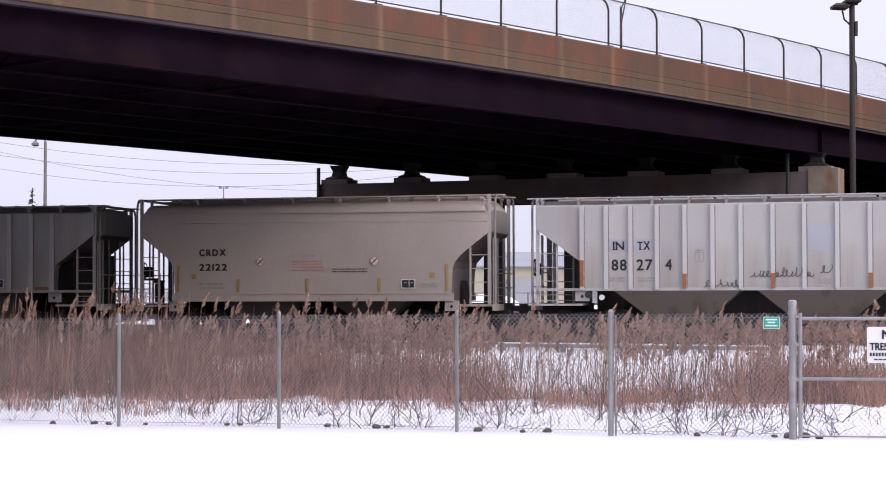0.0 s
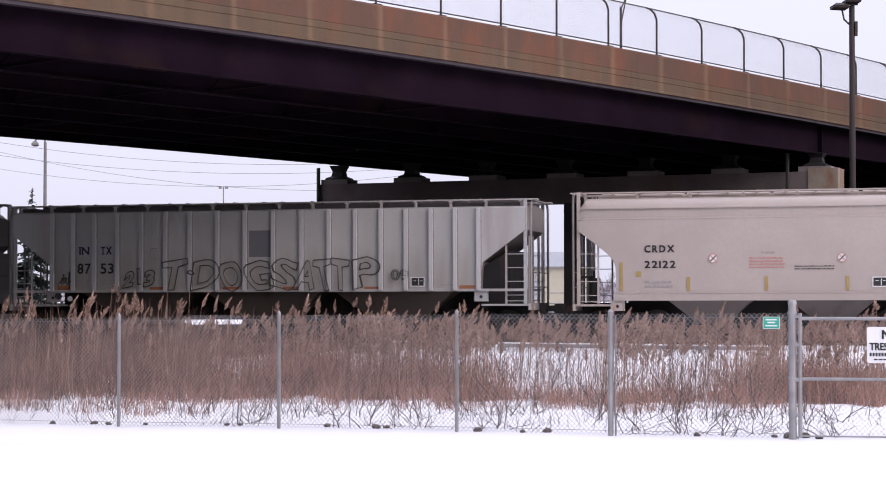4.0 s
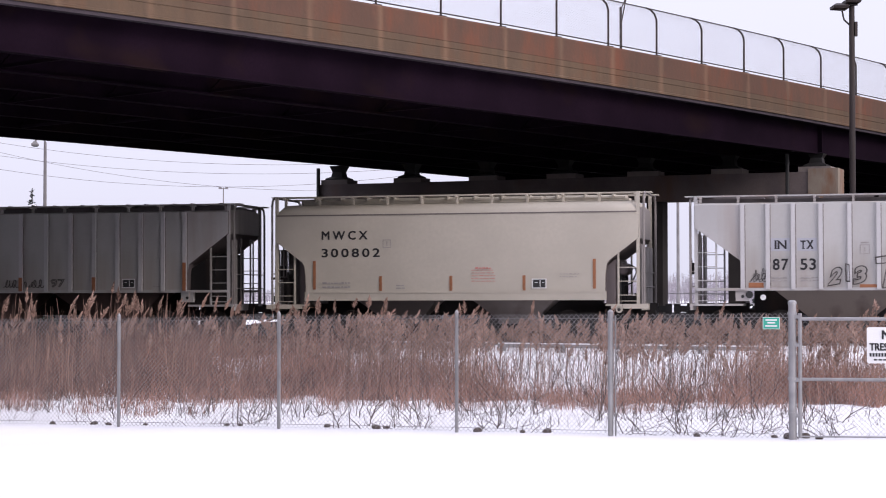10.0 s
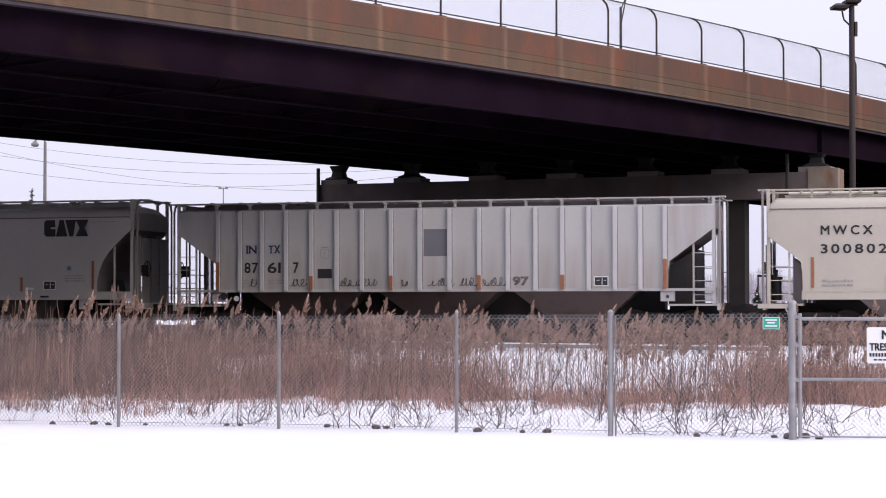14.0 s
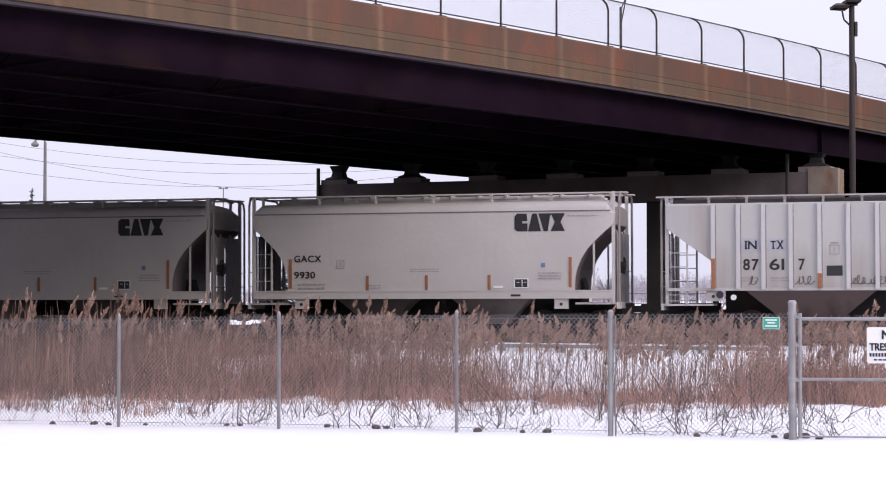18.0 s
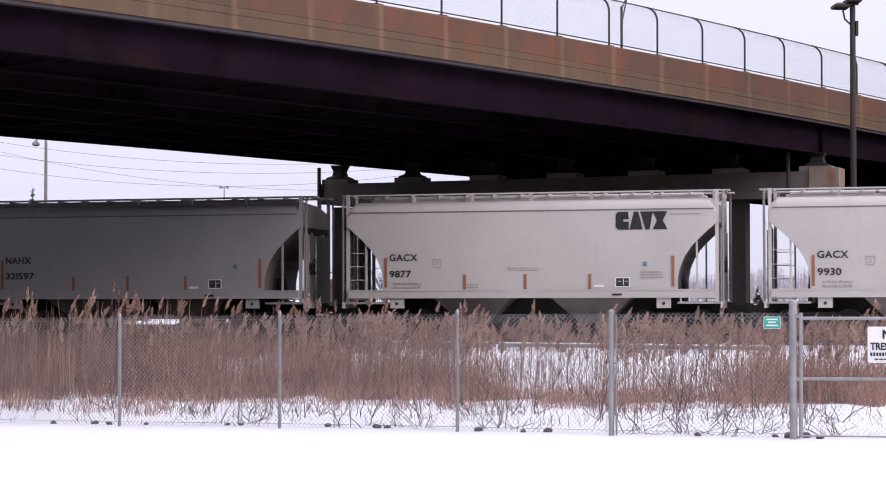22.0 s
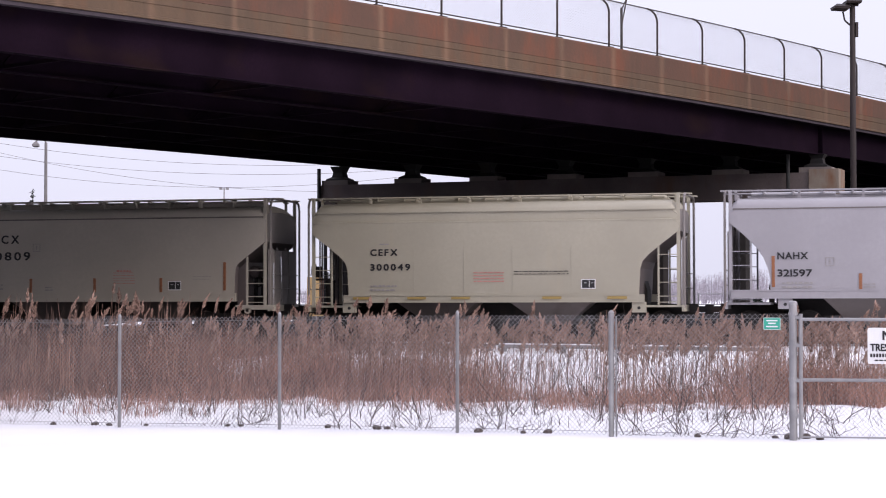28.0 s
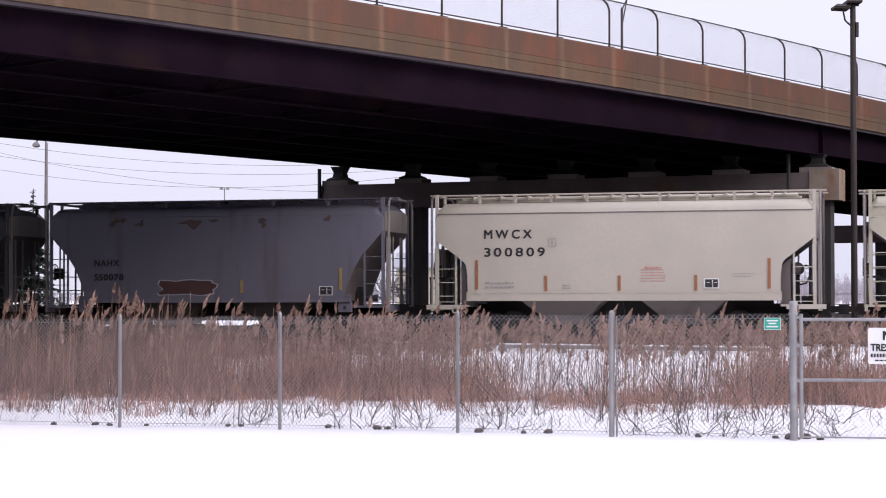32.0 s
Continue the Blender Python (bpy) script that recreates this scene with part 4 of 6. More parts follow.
def hopper_car(name, label, paint, curve, sill, eave, roof, cove, board_z, n_posts, plat, bay_x, bay_half, truck_x, sill_half, tip=0.33, bay_paint="grime_shadow"):
    car = thing(name, car_pose(0), label, "freight car", "cars of the freight train")
    half, inner = curve[0][0], curve[-1][0]
    shell, slopes, caps = body_mesh(curve, eave, roof, 3.2, cove, tip)
    part("body", shell, paint, car, smooth=35)
    for cap in caps:
        part("end_sheet", cap, "end_grime", car, "weathered upright end sheet")
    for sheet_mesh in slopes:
        part("slope_sheet", sheet_mesh, "slope_grime_shade", car, "grimy sloped end sheet with shade in its colour")
    zb, zt = sill
    for y in (-1.57, 1.57):
        o = -1 if y < 0 else 1
        web, back, lip = y + o * 0.05, y - o * 0.05, y + o * 0.066
        channel = [(lip, zb), (back, zb), (back, zt), (lip, zt), (lip, zt - 0.04), (web, zt - 0.04), (web, zb + 0.04), (lip, zb + 0.04)]
        sl = MB().loft([[(x, q, z) for q, z in channel] for x in (-sill_half, sill_half)])
        part("side_sill", sl, paint, car)
    k = n_posts
    posts = [(-0.5 + i / (k - 1)) * 2 * (half - 0.15) for i in range(k)]
    running_board(car, half, board_z, posts, paint, drop=board_z - (roof - 0.10), y=1.22 if half > 8 else 0.80)
    hatches(car, half, roof, paint)
    end_gear(car, half, inner, plat, zb, board_z, paint, curve[0][1] - 0.45, "angled" if curve is ANGLED else "round" if curve is ROUND else "long" if curve is LONG else "plain", 1 if curve is ROUND else -1, curve is ANGLED or curve is SHOULDER)
    couplers(car, half, paint)
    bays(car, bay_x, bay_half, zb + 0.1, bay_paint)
    add_trucks(car, truck_x)
    for sg in (-1, 1):
        # jacking pad under the sill near each truck
        x = sg * (inner - 0.42) if curve is ROUND else sg * (inner + 0.75) if curve is ANGLED else sg * inner
        if curve is ANGLED:
            pad = MB().box(x, -1.5, plat - 0.04, 1.15, 0.14, 0.14).tube((sg * (inner + 0.42), -1.57, plat - 0.14), (sg * (inner + 0.42), -1.43, plat - 0.14), 0.10, 12)
            eye = (sg * (inner + 0.42), -1.575, plat - 0.14)
        else:
            pad = MB().box(x, -1.5, zb - 0.15, 0.42, 0.14, 0.32)
            eye = (x, -1.575, zb - 0.17)
        ob = part("jacking_pad", pad, paint, car)
        part("pad_eye", MB().tube((0, -0.003, 0), (0, 0.02, 0), 0.05, 12), "black", ob, loc=eye)
    return car


ROUND = [(5.77, 3.46), (5.52, 3.25), (5.25, 3.00), (4.98, 2.72), (4.78, 2.42), (4.65, 2.10), (4.59, 1.80), (4.57, 1.20)]
SHOULDER = [(5.76, 3.25), (5.27, 2.88), (4.85, 2.54), (4.67, 2.34), (4.60, 2.12), (4.55, 1.12)]
ANGLED = [(5.76, 3.03), (4.88, 2.36), (4.80, 2.25), (4.76, 1.95), (4.74, 1.15)]
LONG = [(8.55, 3.30), (7.22, 2.32), (7.17, 2.0), (7.15, 1.45)]
OLD = [(5.65, 3.35), (5.35, 3.0), (5.0, 2.63), (4.72, 2.20), (4.50, 1.68), (4.42, 1.40), (4.40, 1.15)]


def logo(car, x, z):
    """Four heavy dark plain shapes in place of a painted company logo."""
    for poly in ([(0.08, 0), (0.40, 0), (0.40, 0.24), (0.24, 0.24), (0.24, 0.31), (0.40, 0.31), (0.38, 0.54), (0.08, 0.54), (0, 0.46), (0, 0.08)],
                 [(0.42, 0), (0.82, 0), (0.69, 0.54), (0.55, 0.54)],
                 [(0.90, 0), (1.03, 0), (1.10, 0.42), (1.14, 0.54), (0.74, 0.54), (0.78, 0.42)],
                 [(1.12, 0), (1.56, 0), (1.43, 0.27), (1.56, 0.54), (1.12, 0.54), (1.25, 0.27)]):
        part("painted_emblem", MB().prism(poly, -0.003, 0.003), "letter", car, "heavy dark painted shape", loc=(x, -1.612, z))


def roof_bands(car, paint):
    for y in (-1.575, 1.575):
        for z in (3.59, 3.91):
            part("roof_band", MB().box(0, y, z, 11.36, 0.07, 0.028), paint, car)


def round_car(label, paint, first, second, with_logo, strip="orange"):
    car = hopper_car("hopper_car", label, paint, ROUND, (1.20, 1.46), 3.98, 4.26, (3.87, 3.87), 4.45, 7, 1.05, (-1.83, 1.9), 1.32, 4.35, 5.72)
    # the seam's shadow line, drawn as a dark strip
    for y in (-1.60, 1.60):
        part("roof_seam", MB().box(0, y, 3.87, 11.35, 0.03, 0.035), "grime_shadow", car)
    marks(car, -4.37, 2.36, first, second, 0.215, 0.88, 0.68 if len(second) == 4 else 1.0, 0.51, fat=0.012, gap=0.16)
    placard(car, 2.92, 1.67)
    reflectors(car, [(-4.49, 2.0, 0.92), (4.44, 2.0, 0.92), (-1.97, 1.70, 0.46), (-0.07, 1.70, 0.46), (1.92, 1.70, 0.46)], strip)
    stencil(car, -4.25, 1.66, 0.9, 2, seed=3, gap=0.125, h=0.06)
    stencil(car, -0.6, 2.12, 0.95, 2, seed=5, gap=0.07, h=0.025)
    stencil(car, 3.45, 1.98, 0.7, 3, seed=8)
    stencil(car, -1.9, 1.62, 0.35, 2, seed=9)
    part("stencil", MB().box(0, 0, 0, 0.3, 0.004, 0.07), "white", car, loc=(2.2, -1.612, 1.56))
    part("stencil", MB().box(0, 0, 0, 0.13, 0.004, 0.13), "blue_ink", car, "small blue square decal", loc=(3.6, -1.612, 2.22))
    part("stencil", MB().box(0, 0, 0, 0.3, 0.004, 0.06), "letter", car, loc=(2.75, -1.64, 1.30))
    sq = MB()
    for dx, dz, w, h in ((0, 0.12, 0.26, 0.02), (0, -0.12, 0.26, 0.02), (-0.12, 0, 0.02, 0.24), (0.12, 0, 0.02, 0.24), (0, 0, 0.03, 0.14)):
        sq.box(dx, 0, dz, w, 0.004, h)
    part("stencil", sq, "faint", car, loc=(-2.85, -1.612, 2.28))
    if with_logo:
        logo(car, 2.72, 3.26)
        stencil(car, 4.35, 3.72, 0.95, 1, seed=2, h=0.03)
    return car


RIBS = (-7.14, -6.40, -5.66, -4.86, -4.03, -3.20, -2.37, -1.43, -0.51, 0.44, 1.38, 2.28, 3.14, 3.97, 4.78, 5.58, 6.35, 7.09)


def build_train():
    M["blue_ink"] = material("blue_decal", (0.13, 0.22, 0.38), 0.6)
    cars = []

    def long_car(label, first, second, extra):
        """A ribbed car; second names the paint of its roof."""
        car = hopper_car("hopper_car", label, "paint_white", LONG, (1.42, 1.50), 4.02, 4.10, None, 4.25, 16, 1.0, (-4.3, 0.0, 4.3), 2.02, 6.95, 8.5, tip=0.0, bay_paint="rusty_grime" if extra is extra4 else "brown_grime")
        part("roof_cover", MB().box(0, 0, 4.11, 16.9, 2.3, 0.12), second, car)
        lump = MB().box(0, 0, 0, 1.50, 0.78, 0.10).box(0, 0, 0.07, 1.42, 0.66, 0.05).box(-0.5, 0, 0.10, 0.07, 0.84, 0.06).box(0.5, 0, 0.10, 0.07, 0.84, 0.06).mesh("hatch_cover", M[second])
        for k in range(10):
            place("hatch_cover", lump, car, (-7.33 + k * 1.63, 0, 4.21))
        sq = MB()
        for dx, dz, w, h in ((0, 0.13, 0.28, 0.022), (0, -0.13, 0.28, 0.022), (-0.13, 0, 0.022, 0.26), (0.13, 0, 0.022, 0.26), (0, 0, 0.03, 0.12), (0, 0.20, 0.24, 0.04)):
            sq.box(dx, 0, dz, w, 0.004, h)
        part("stencil", sq, "faint", car, "small square stencil outline", loc=(-3.6, -1.612, 2.42 if second == "paint_white" else 2.62))
        for sg in (-1,):
            part("reporting_disc", MB().tube((sg * 6.55, -1.57, 1.22), (sg * 6.55, -1.53, 1.22), 0.085, 14), "white", car, "small white round plate")
            part("frame_hole", MB().tube((sg * 6.95, -1.62, 1.30), (sg * 6.95, -1.55, 1.30), 0.11, 14), "black", car)
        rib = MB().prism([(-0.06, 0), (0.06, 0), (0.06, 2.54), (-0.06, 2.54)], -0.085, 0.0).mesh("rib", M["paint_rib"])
        # thin dark strip that paints the shadow and dirt beside a rib
        joint = MB().prism([(-0.014, 0), (0.014, 0), (0.010, 2.5), (-0.008, 2.5)], -0.003, 0.0).mesh("joint", M["grime_shadow"])
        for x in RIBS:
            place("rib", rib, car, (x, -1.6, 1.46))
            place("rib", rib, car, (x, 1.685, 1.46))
            place("joint", joint, car, (x + 0.072, -1.603, 1.47))
        for p, q in zip(RIBS, RIBS[1:]):
            part("side_panel", MB().box(0, 0, 0, q - p - 0.13, 0.006, 2.49), "paint_panel", car, loc=((p + q) / 2 + 0.005, -1.601, 2.755))
        for x in (-8.1, 8.1):
            part("side_rail", MB().box(x * 0.965, -1.56, 1.46, 1.5, 0.07, 0.08), "paint_white", car)
        for k, (a, b, c, d) in enumerate(first):
            letters(car, a, d[0], d[1], c, b, fat=0.016, gap=0.2)
        serif = MB()
        for x, z, w in ((-6.17, 0.010, 0.085), (-6.17, 0.245, 0.085), (-6.085, 0.010, 0.07), (-6.10, 0.245, 0.05), (-5.885, 0.245, 0.07), (-5.365, 0.010, 0.09), (-5.25, 0.010, 0.06), (-5.11, 0.010, 0.06), (-5.25, 0.245, 0.06), (-5.11, 0.245, 0.06)):
            serif.box(x, -1.614, 2.65 + z, w, 0.004, 0.02)
        part("lettering", serif, "letter", car)
        placard(car, 5.15, 1.72)
        extra(car)
        return car

    def marks_long(m, parts_):
        rows = []
        for i, (w, x, wid) in enumerate((("IN", -6.20, 0.33), ("TX", -5.45, 0.36))):
            rows.append((w, wid, 0.25, (x, 2.65)))
        for w, x, wid in parts_:
            rows.append((w, wid, 0.34, (x, 2.03)))
        return rows

    def common(car, strips, mat):
        for x in (-6.03, -5.26):
            part("number_patch", MB().box(0, 0, 0, 0.56, 0.004, 0.38), "pale_patch", car, "grey-blue paint patch behind lettering", loc=(x, -1.606, 2.78))
        stencil(car, -6.3, 1.80, 0.45, 2, seed=4)
        stencil(car, -5.45, 1.80, 0.55, 2, seed=6)
        for x, z, h in strips:
            part("reflector", MB().box(0, 0, 0, 0.12, 0.01, h), mat, car, "upright reflective strip", loc=(x, -1.692, z))

    def graffiti_scrawl(car, x0, z0, w, h, seed):
        """A run of uneven sprayed loops."""
        rnd = random.Random(seed)
        pts, u = [], 0.0
        while u < w:
            step, tall, lean = rnd.uniform(0.10, 0.20), rnd.uniform(0.45, 1.0) * h, rnd.uniform(-0.04, 0.08)
            turns = rnd.choice((6, 9, 12))
            for k in range(turns):
                a = 2 * math.pi * k / 9 + rnd.uniform(-0.2, 0.2) - 1.6
                v = 0.5 + 0.5 * math.sin(a)
                pts.append((x0 + u + step * k / turns + step * 0.4 * math.cos(a) + lean * v, -1.612, z0 + tall * v))
            u += step
        part("graffiti", MB().path(pts, 0.012, 4), "graffiti", car, "thin sprayed graffiti scrawl")

    def graffiti_letter(car, ch, x0, x1, z0, h, seed):
        """One hollow hand-sprayed letter, its outline wavering."""
        me = text_mesh(ch, h, "graffiti", x1 - x0, outline=0.017, bold=0.035)
        rnd = random.Random(seed)
        p, q = rnd.uniform(0, 6), rnd.uniform(-0.12, 0.12)
        for v in me.vertices:
            x, z = v.co.x, v.co.z
            v.co.x = x + 0.055 * math.sin(4.6 * z + p) + q * (z - h / 2)
            v.co.z = z + 0.06 * math.sin(4.2 * x + 2 * p) + 0.02 * math.sin(11 * x + p)
        place("graffiti", me, car, (x0, -1.69, z0), "hollow black graffiti letter")

    def extra0(car):
        common(car, [(-7.14, 1.95, 0.8), (-4.03, 1.70, 0.45), (-1.43, 1.70, 0.45), (1.38, 1.70, 0.45), (3.97, 1.70, 0.45), (7.09, 1.95, 0.8)], "orange")
        part("paint_patch", MB().box(0, 0, 0, 0.78, 0.004, 0.82), "pale_patch", car, "pale blue-grey paint-out patch", loc=(-0.02, -1.606, 3.0))
        graffiti_scrawl(car, -2.08, 1.82, 1.75, 0.28, 4)
        graffiti_scrawl(car, -3.45, 1.54, 1.0, 0.22, 5)
        graffiti_scrawl(car, -0.06, 1.92, 0.22, 0.25, 6)
        stencil(car, -0.1, 1.72, 0.35, 2, seed=3)

    def extra2(car):
        common(car, [], "yellow")
        for x, w, z in ((-6.75, 0.44, 1.58), (-1.0, 0.54, 1.51), (3.66, 0.46, 1.50), (6.72, 0.5, 1.53), (1.0, 0.5, 1.51), (-3.5, 0.5, 1.52)):
            part("reflector", MB().box(0, 0, 0, w, 0.01, 0.15), "orange", car, "horizontal reflective strip", loc=(x, -1.608, z))
        part("paint_patch", MB().box(0, 0, 0, 0.72, 0.004, 0.84), "grey_patch", car, "dark grey paint-out patch", loc=(-0.02, -1.606, 2.95))
        for k, (ch, x0, x1) in enumerate((("T", -3.36, -2.46), (".", -2.49, -2.22), ("D", -2.26, -1.38), ("O", -1.35, -0.56), ("G", -0.52, 0.42), ("S", 0.36, 1.30), ("A", 1.18, 1.92), ("T", 1.82, 2.42), ("T", 2.38, 2.98), ("P", 3.02, 4.02))):
            graffiti_letter(car, ch, x0, x1, 1.97 if ch == "." else 1.56, 0.22 if ch == "." else 0.90, k)
        for k, (ch, x0, x1) in enumerate((("2", -4.62, -4.25), ("1", -4.18, -4.05), ("3", -3.95, -3.55))):
            graffiti_letter(car, ch, x0, x1, 1.66, 0.46, 20 + k)
        place("graffiti", text_mesh("09", 0.34, "graffiti", 0.58, outline=0.014), car, (4.3, -1.675, 1.78))
        graffiti_scrawl(car, -6.95, 1.68, 0.45, 0.30, 13)
        graffiti_scrawl(car, -6.9, 1.75, 0.4, 0.35, 12)
        stencil(car, 5.9, 1.62, 0.4, 1, seed=3)

    def extra4(car):
        common(car, [(-7.14, 1.93, 0.9), (-4.03, 1.70, 0.45), (-1.43, 1.70, 0.45), (1.38, 1.70, 0.45), (3.97, 1.70, 0.45), (7.09, 1.93, 0.9)], "orange")
        part("paint_patch", MB().box(0, 0, 0, 0.74, 0.004, 0.84), "grey_patch", car, "dark grey paint-out patch", loc=(-0.02, -1.606, 2.94))
        part("paint_patch", MB().box(0, 0, 0, 0.46, 0.004, 0.30), "black", car, "small black paint patch", loc=(-3.60, -1.606, 2.0))
        for x0, w in ((-6.1, 0.25), (-4.75, 0.45), (-3.15, 1.2), (-1.1, 0.18), (-0.25, 0.75), (0.75, 0.65), (1.5, 0.75)):
            graffiti_scrawl(car, x0, 1.60, w, 0.28, int(x0 * 10) + 60)
        place("graffiti", text_mesh("97", 0.26, "graffiti", 0.5, outline=0.010), car, (2.42, -1.612, 1.62))
        stencil(car, 6.0, 1.62, 0.3, 1, seed=3)

    white = "off-white ribbed covered hopper car with weathered sides on rails"
    cars.append((71.26, long_car("off-white ribbed covered hopper car with small graffiti scrawls", marks_long(0, (("88", -6.24, 0.44), ("27", -5.48, 0.46), ("4", -4.62, 0.19))), "paint_white", extra0)))
    c = hopper_car("hopper_car", "beige smooth-sided covered hopper car with crossed-circle warning marks", "paint_beige", SHOULDER, (1.12, 1.38), 4.07, 4.27, (3.60, 3.90), 4.42, 8, 0.98, (-1.8, 1.8), 1.35, 4.3, 4.62)
    roof_bands(c, "paint_beige")
    marks(c, -3.72, 2.57, "CRDX", "22122", 0.215, 0.88, 0.92, 0.47, fat=0.018, gap=0.30)
    placard(c, 3.18, 1.66)
    reflectors(c, [(-4.42, 1.85, 0.85), (4.42, 1.85, 0.85), (-2.4, 1.62, 0.42), (-0.1, 1.62, 0.42), (2.25, 1.62, 0.42)], "yellow")
    for x in (-1.66, 2.10):
        ring = MB()
        n = 20
        for k in range(n):
            a, b = 2 * math.pi * k / n, 2 * math.pi * (k + 1) / n
            ring.tube((0.13 * math.cos(a), 0, 0.13 * math.sin(a)), (0.13 * math.cos(b), 0, 0.13 * math.sin(b)), 0.013, 4)
        ring.tube((-0.09, 0, 0.09), (0.09, 0, -0.09), 0.013, 4)
        wm = part("warning_mark", MB().tube((0, -0.002, 0), (0, 0.004, 0), 0.13, 20), "white", c, "white disc with red crossed ring", loc=(x, -1.612, 2.38))
        part("ring", ring, "red_ink", wm, loc=(0, -0.006, 0))
        part("bar", MB().tube((-0.08, 0, -0.08), (0.08, 0, 0.08), 0.018, 4), "letter", wm, loc=(0, -0.008, 0))
    stencil(c, -0.6, 2.38, 1.05, 4, "red_ink", seed=1, gap=0.09, h=0.035)
    stencil(c, -0.25, 2.55, 0.4, 1, seed=11)
    stencil(c, 0.72, 2.13, 1.15, 2, "letter", seed=2, gap=0.08, h=0.025)
    stencil(c, -3.72, 1.68, 0.85, 2, seed=3, gap=0.125, h=0.06)
    stencil(c, -1.4, 1.22, 1.1, 1, "letter", seed=4)
    stencil(c, 3.6, 1.66, 0.5, 2, seed=7)
    for x in (-3.9, 3.95):
        part("stencil", MB().box(0, 0, 0, 0.16, 0.004, 0.16), "yellow", c, "small faded yellow square", loc=(x, -1.612, 1.92))
    cars.append((55.48, c))
    cars.append((39.56, long_car("off-white ribbed covered hopper car with large black graffiti", marks_long(0, (("87", -6.26, 0.44), ("53", -5.46, 0.44))), "shaded_roof", extra2)))

    def angled(label, number):
        c = hopper_car("hopper_car", label, "paint_tan", ANGLED, (1.15, 1.42), 3.98, 4.24, (3.84, 3.84), 4.44, 11, 1.0, (-1.85, 1.85), 1.38, 4.35, 4.78)
        # dark strip painted in for the shadow under the roof edge
        for y in (-1.60, 1.60):
            part("roof_seam", MB().box(0, y, 3.83, 11.42, 0.03, 0.04), "grime_shadow", c)
        marks(c, -4.22, 3.06, "MWCX", number, 0.275, 1.48, 1.88, 0.55, fat=0.016, gap=0.42)
        placard(c, 2.72, 1.66)
        reflectors(c, [(-4.46, 1.95, 0.9), (4.42, 1.95, 0.9), (-2.3, 1.68, 0.46), (-0.05, 1.68, 0.46), (2.25, 1.68, 0.46)], "orange")
        stencil(c, -4.2, 1.70, 0.9, 2, seed=3, gap=0.125, h=0.06)
        stencil(c, 0.6, 2.08, 0.75, 5, "red_ink", seed=1, gap=0.085, h=0.018)
        stencil(c, 0.72, 2.14, 0.5, 1, "red_ink", seed=4, h=0.05)
        stencil(c, 3.35, 1.95, 0.6, 2, seed=5, h=0.02)
        stencil(c, -1.8, 1.62, 0.3, 2, seed=6)
        sq = MB()
        for dx, dz, w, h in ((0, 0.12, 0.26, 0.02), (0, -0.12, 0.26, 0.02), (-0.12, 0, 0.02, 0.24), (0.12, 0, 0.02, 0.24), (0, 0, 0.03, 0.14)):
            sq.box(dx, 0, dz, w, 0.004, h)
        part("stencil", sq, "faint", c, loc=(-2.1, -1.612, 2.92))
        return c

    cars.append((23.55, angled("tan smooth-sided covered hopper car with angular end slopes", "300802")))
    cars.append((7.66, long_car("off-white ribbed covered hopper car with a small black patch", marks_long(0, (("87", -6.26, 0.44), ("61", -5.49, 0.42), ("7", -4.64, 0.17))), "shaded_roof", extra4)))
    cars.append((-8.24, round_car("light grey covered hopper car with rounded end sheets", "paint_grey", "GACX", "9930", True)))
    cars.append((-21.30, round_car("light grey covered hopper car with rounded end sheets", "paint_grey", "GACX", "9877", True)))
    cars.append((-34.36, round_car("blue-grey covered hopper car with rounded end sheets", "paint_blue", "NAHX", "321597", False)))
    c = hopper_car("hopper_car", "cream smooth-sided covered hopper car with yellow sill strips", "paint_cream", SHOULDER, (1.10, 1.34), 4.05, 4.25, (3.60, 3.88), 4.40, 8, 0.98, (-1.8, 1.8), 1.38, 4.3, 4.72)
    roof_bands(c, "paint_cream")
    marks(c, -3.85, 2.56, "CEFX", "300049", 0.205, 0.86, 1.27, 0.46, fat=0.018, gap=0.38)
    placard(c, 3.02, 1.66)
    stencil(c, -0.55, 2.02, 0.95, 4, "red_ink", seed=1, gap=0.09, h=0.035)
    stencil(c, 0.72, 2.05, 1.7, 2, "letter", seed=2, gap=0.08, h=0.022)
    stencil(c, -3.85, 1.62, 0.85, 2, seed=3, gap=0.125, h=0.06)
    stencil(c, -3.55, 2.92, 0.35, 1, seed=5)
    stencil(c, -1.6, 1.20, 0.9, 1, "letter", seed=6)
    for x in (-2.35, -0.95, 1.9, 3.9, -4.1):
        part("reflector", MB().box(0, 0, 0, 0.6, 0.008, 0.08), "yellow", c, "yellow sill strip", loc=(x, -1.66, 1.24))
    for x in (-2.45, -0.85, 0.68, 2.5):
        part("weld_seam", MB().box(0, 0, 0, 0.02, 0.012, 1.5), "paint_cream", c, loc=(x, -1.603, 2.1))
    cars.append((-47.40, c))
    cars.append((-60.49, angled("tan smooth-sided covered hopper car with angular end slopes", "300809")))

    def old(label, paint):
        c = hopper_car("hopper_car", label, paint, OLD, (1.12, 1.34), 4.02, 4.25, (3.86, 3.86), 4.40, 7, 0.98, (-1.8, 1.8), 1.35, 4.3, 4.6)
        return c

    c = old("dark blue-grey covered hopper car with a rusty brown patch", "paint_dark")
    marks(c, -4.05, 2.30, "NAHX", "550078", 0.21, 0.85, 1.0, 0.46, fat=0.012, gap=0.2)
    placard(c, 3.80, 1.48)
    reflectors(c, [(4.28, 1.85, 0.7), (1.0, 1.62, 0.4)], "yellow")
    patch = MB()
    pts = []
    for k in range(26):
        a = 2 * math.pi * k / 26
        r = 1 + 0.08 * math.sin(5 * a + 1) + 0.06 * math.sin(9 * a)
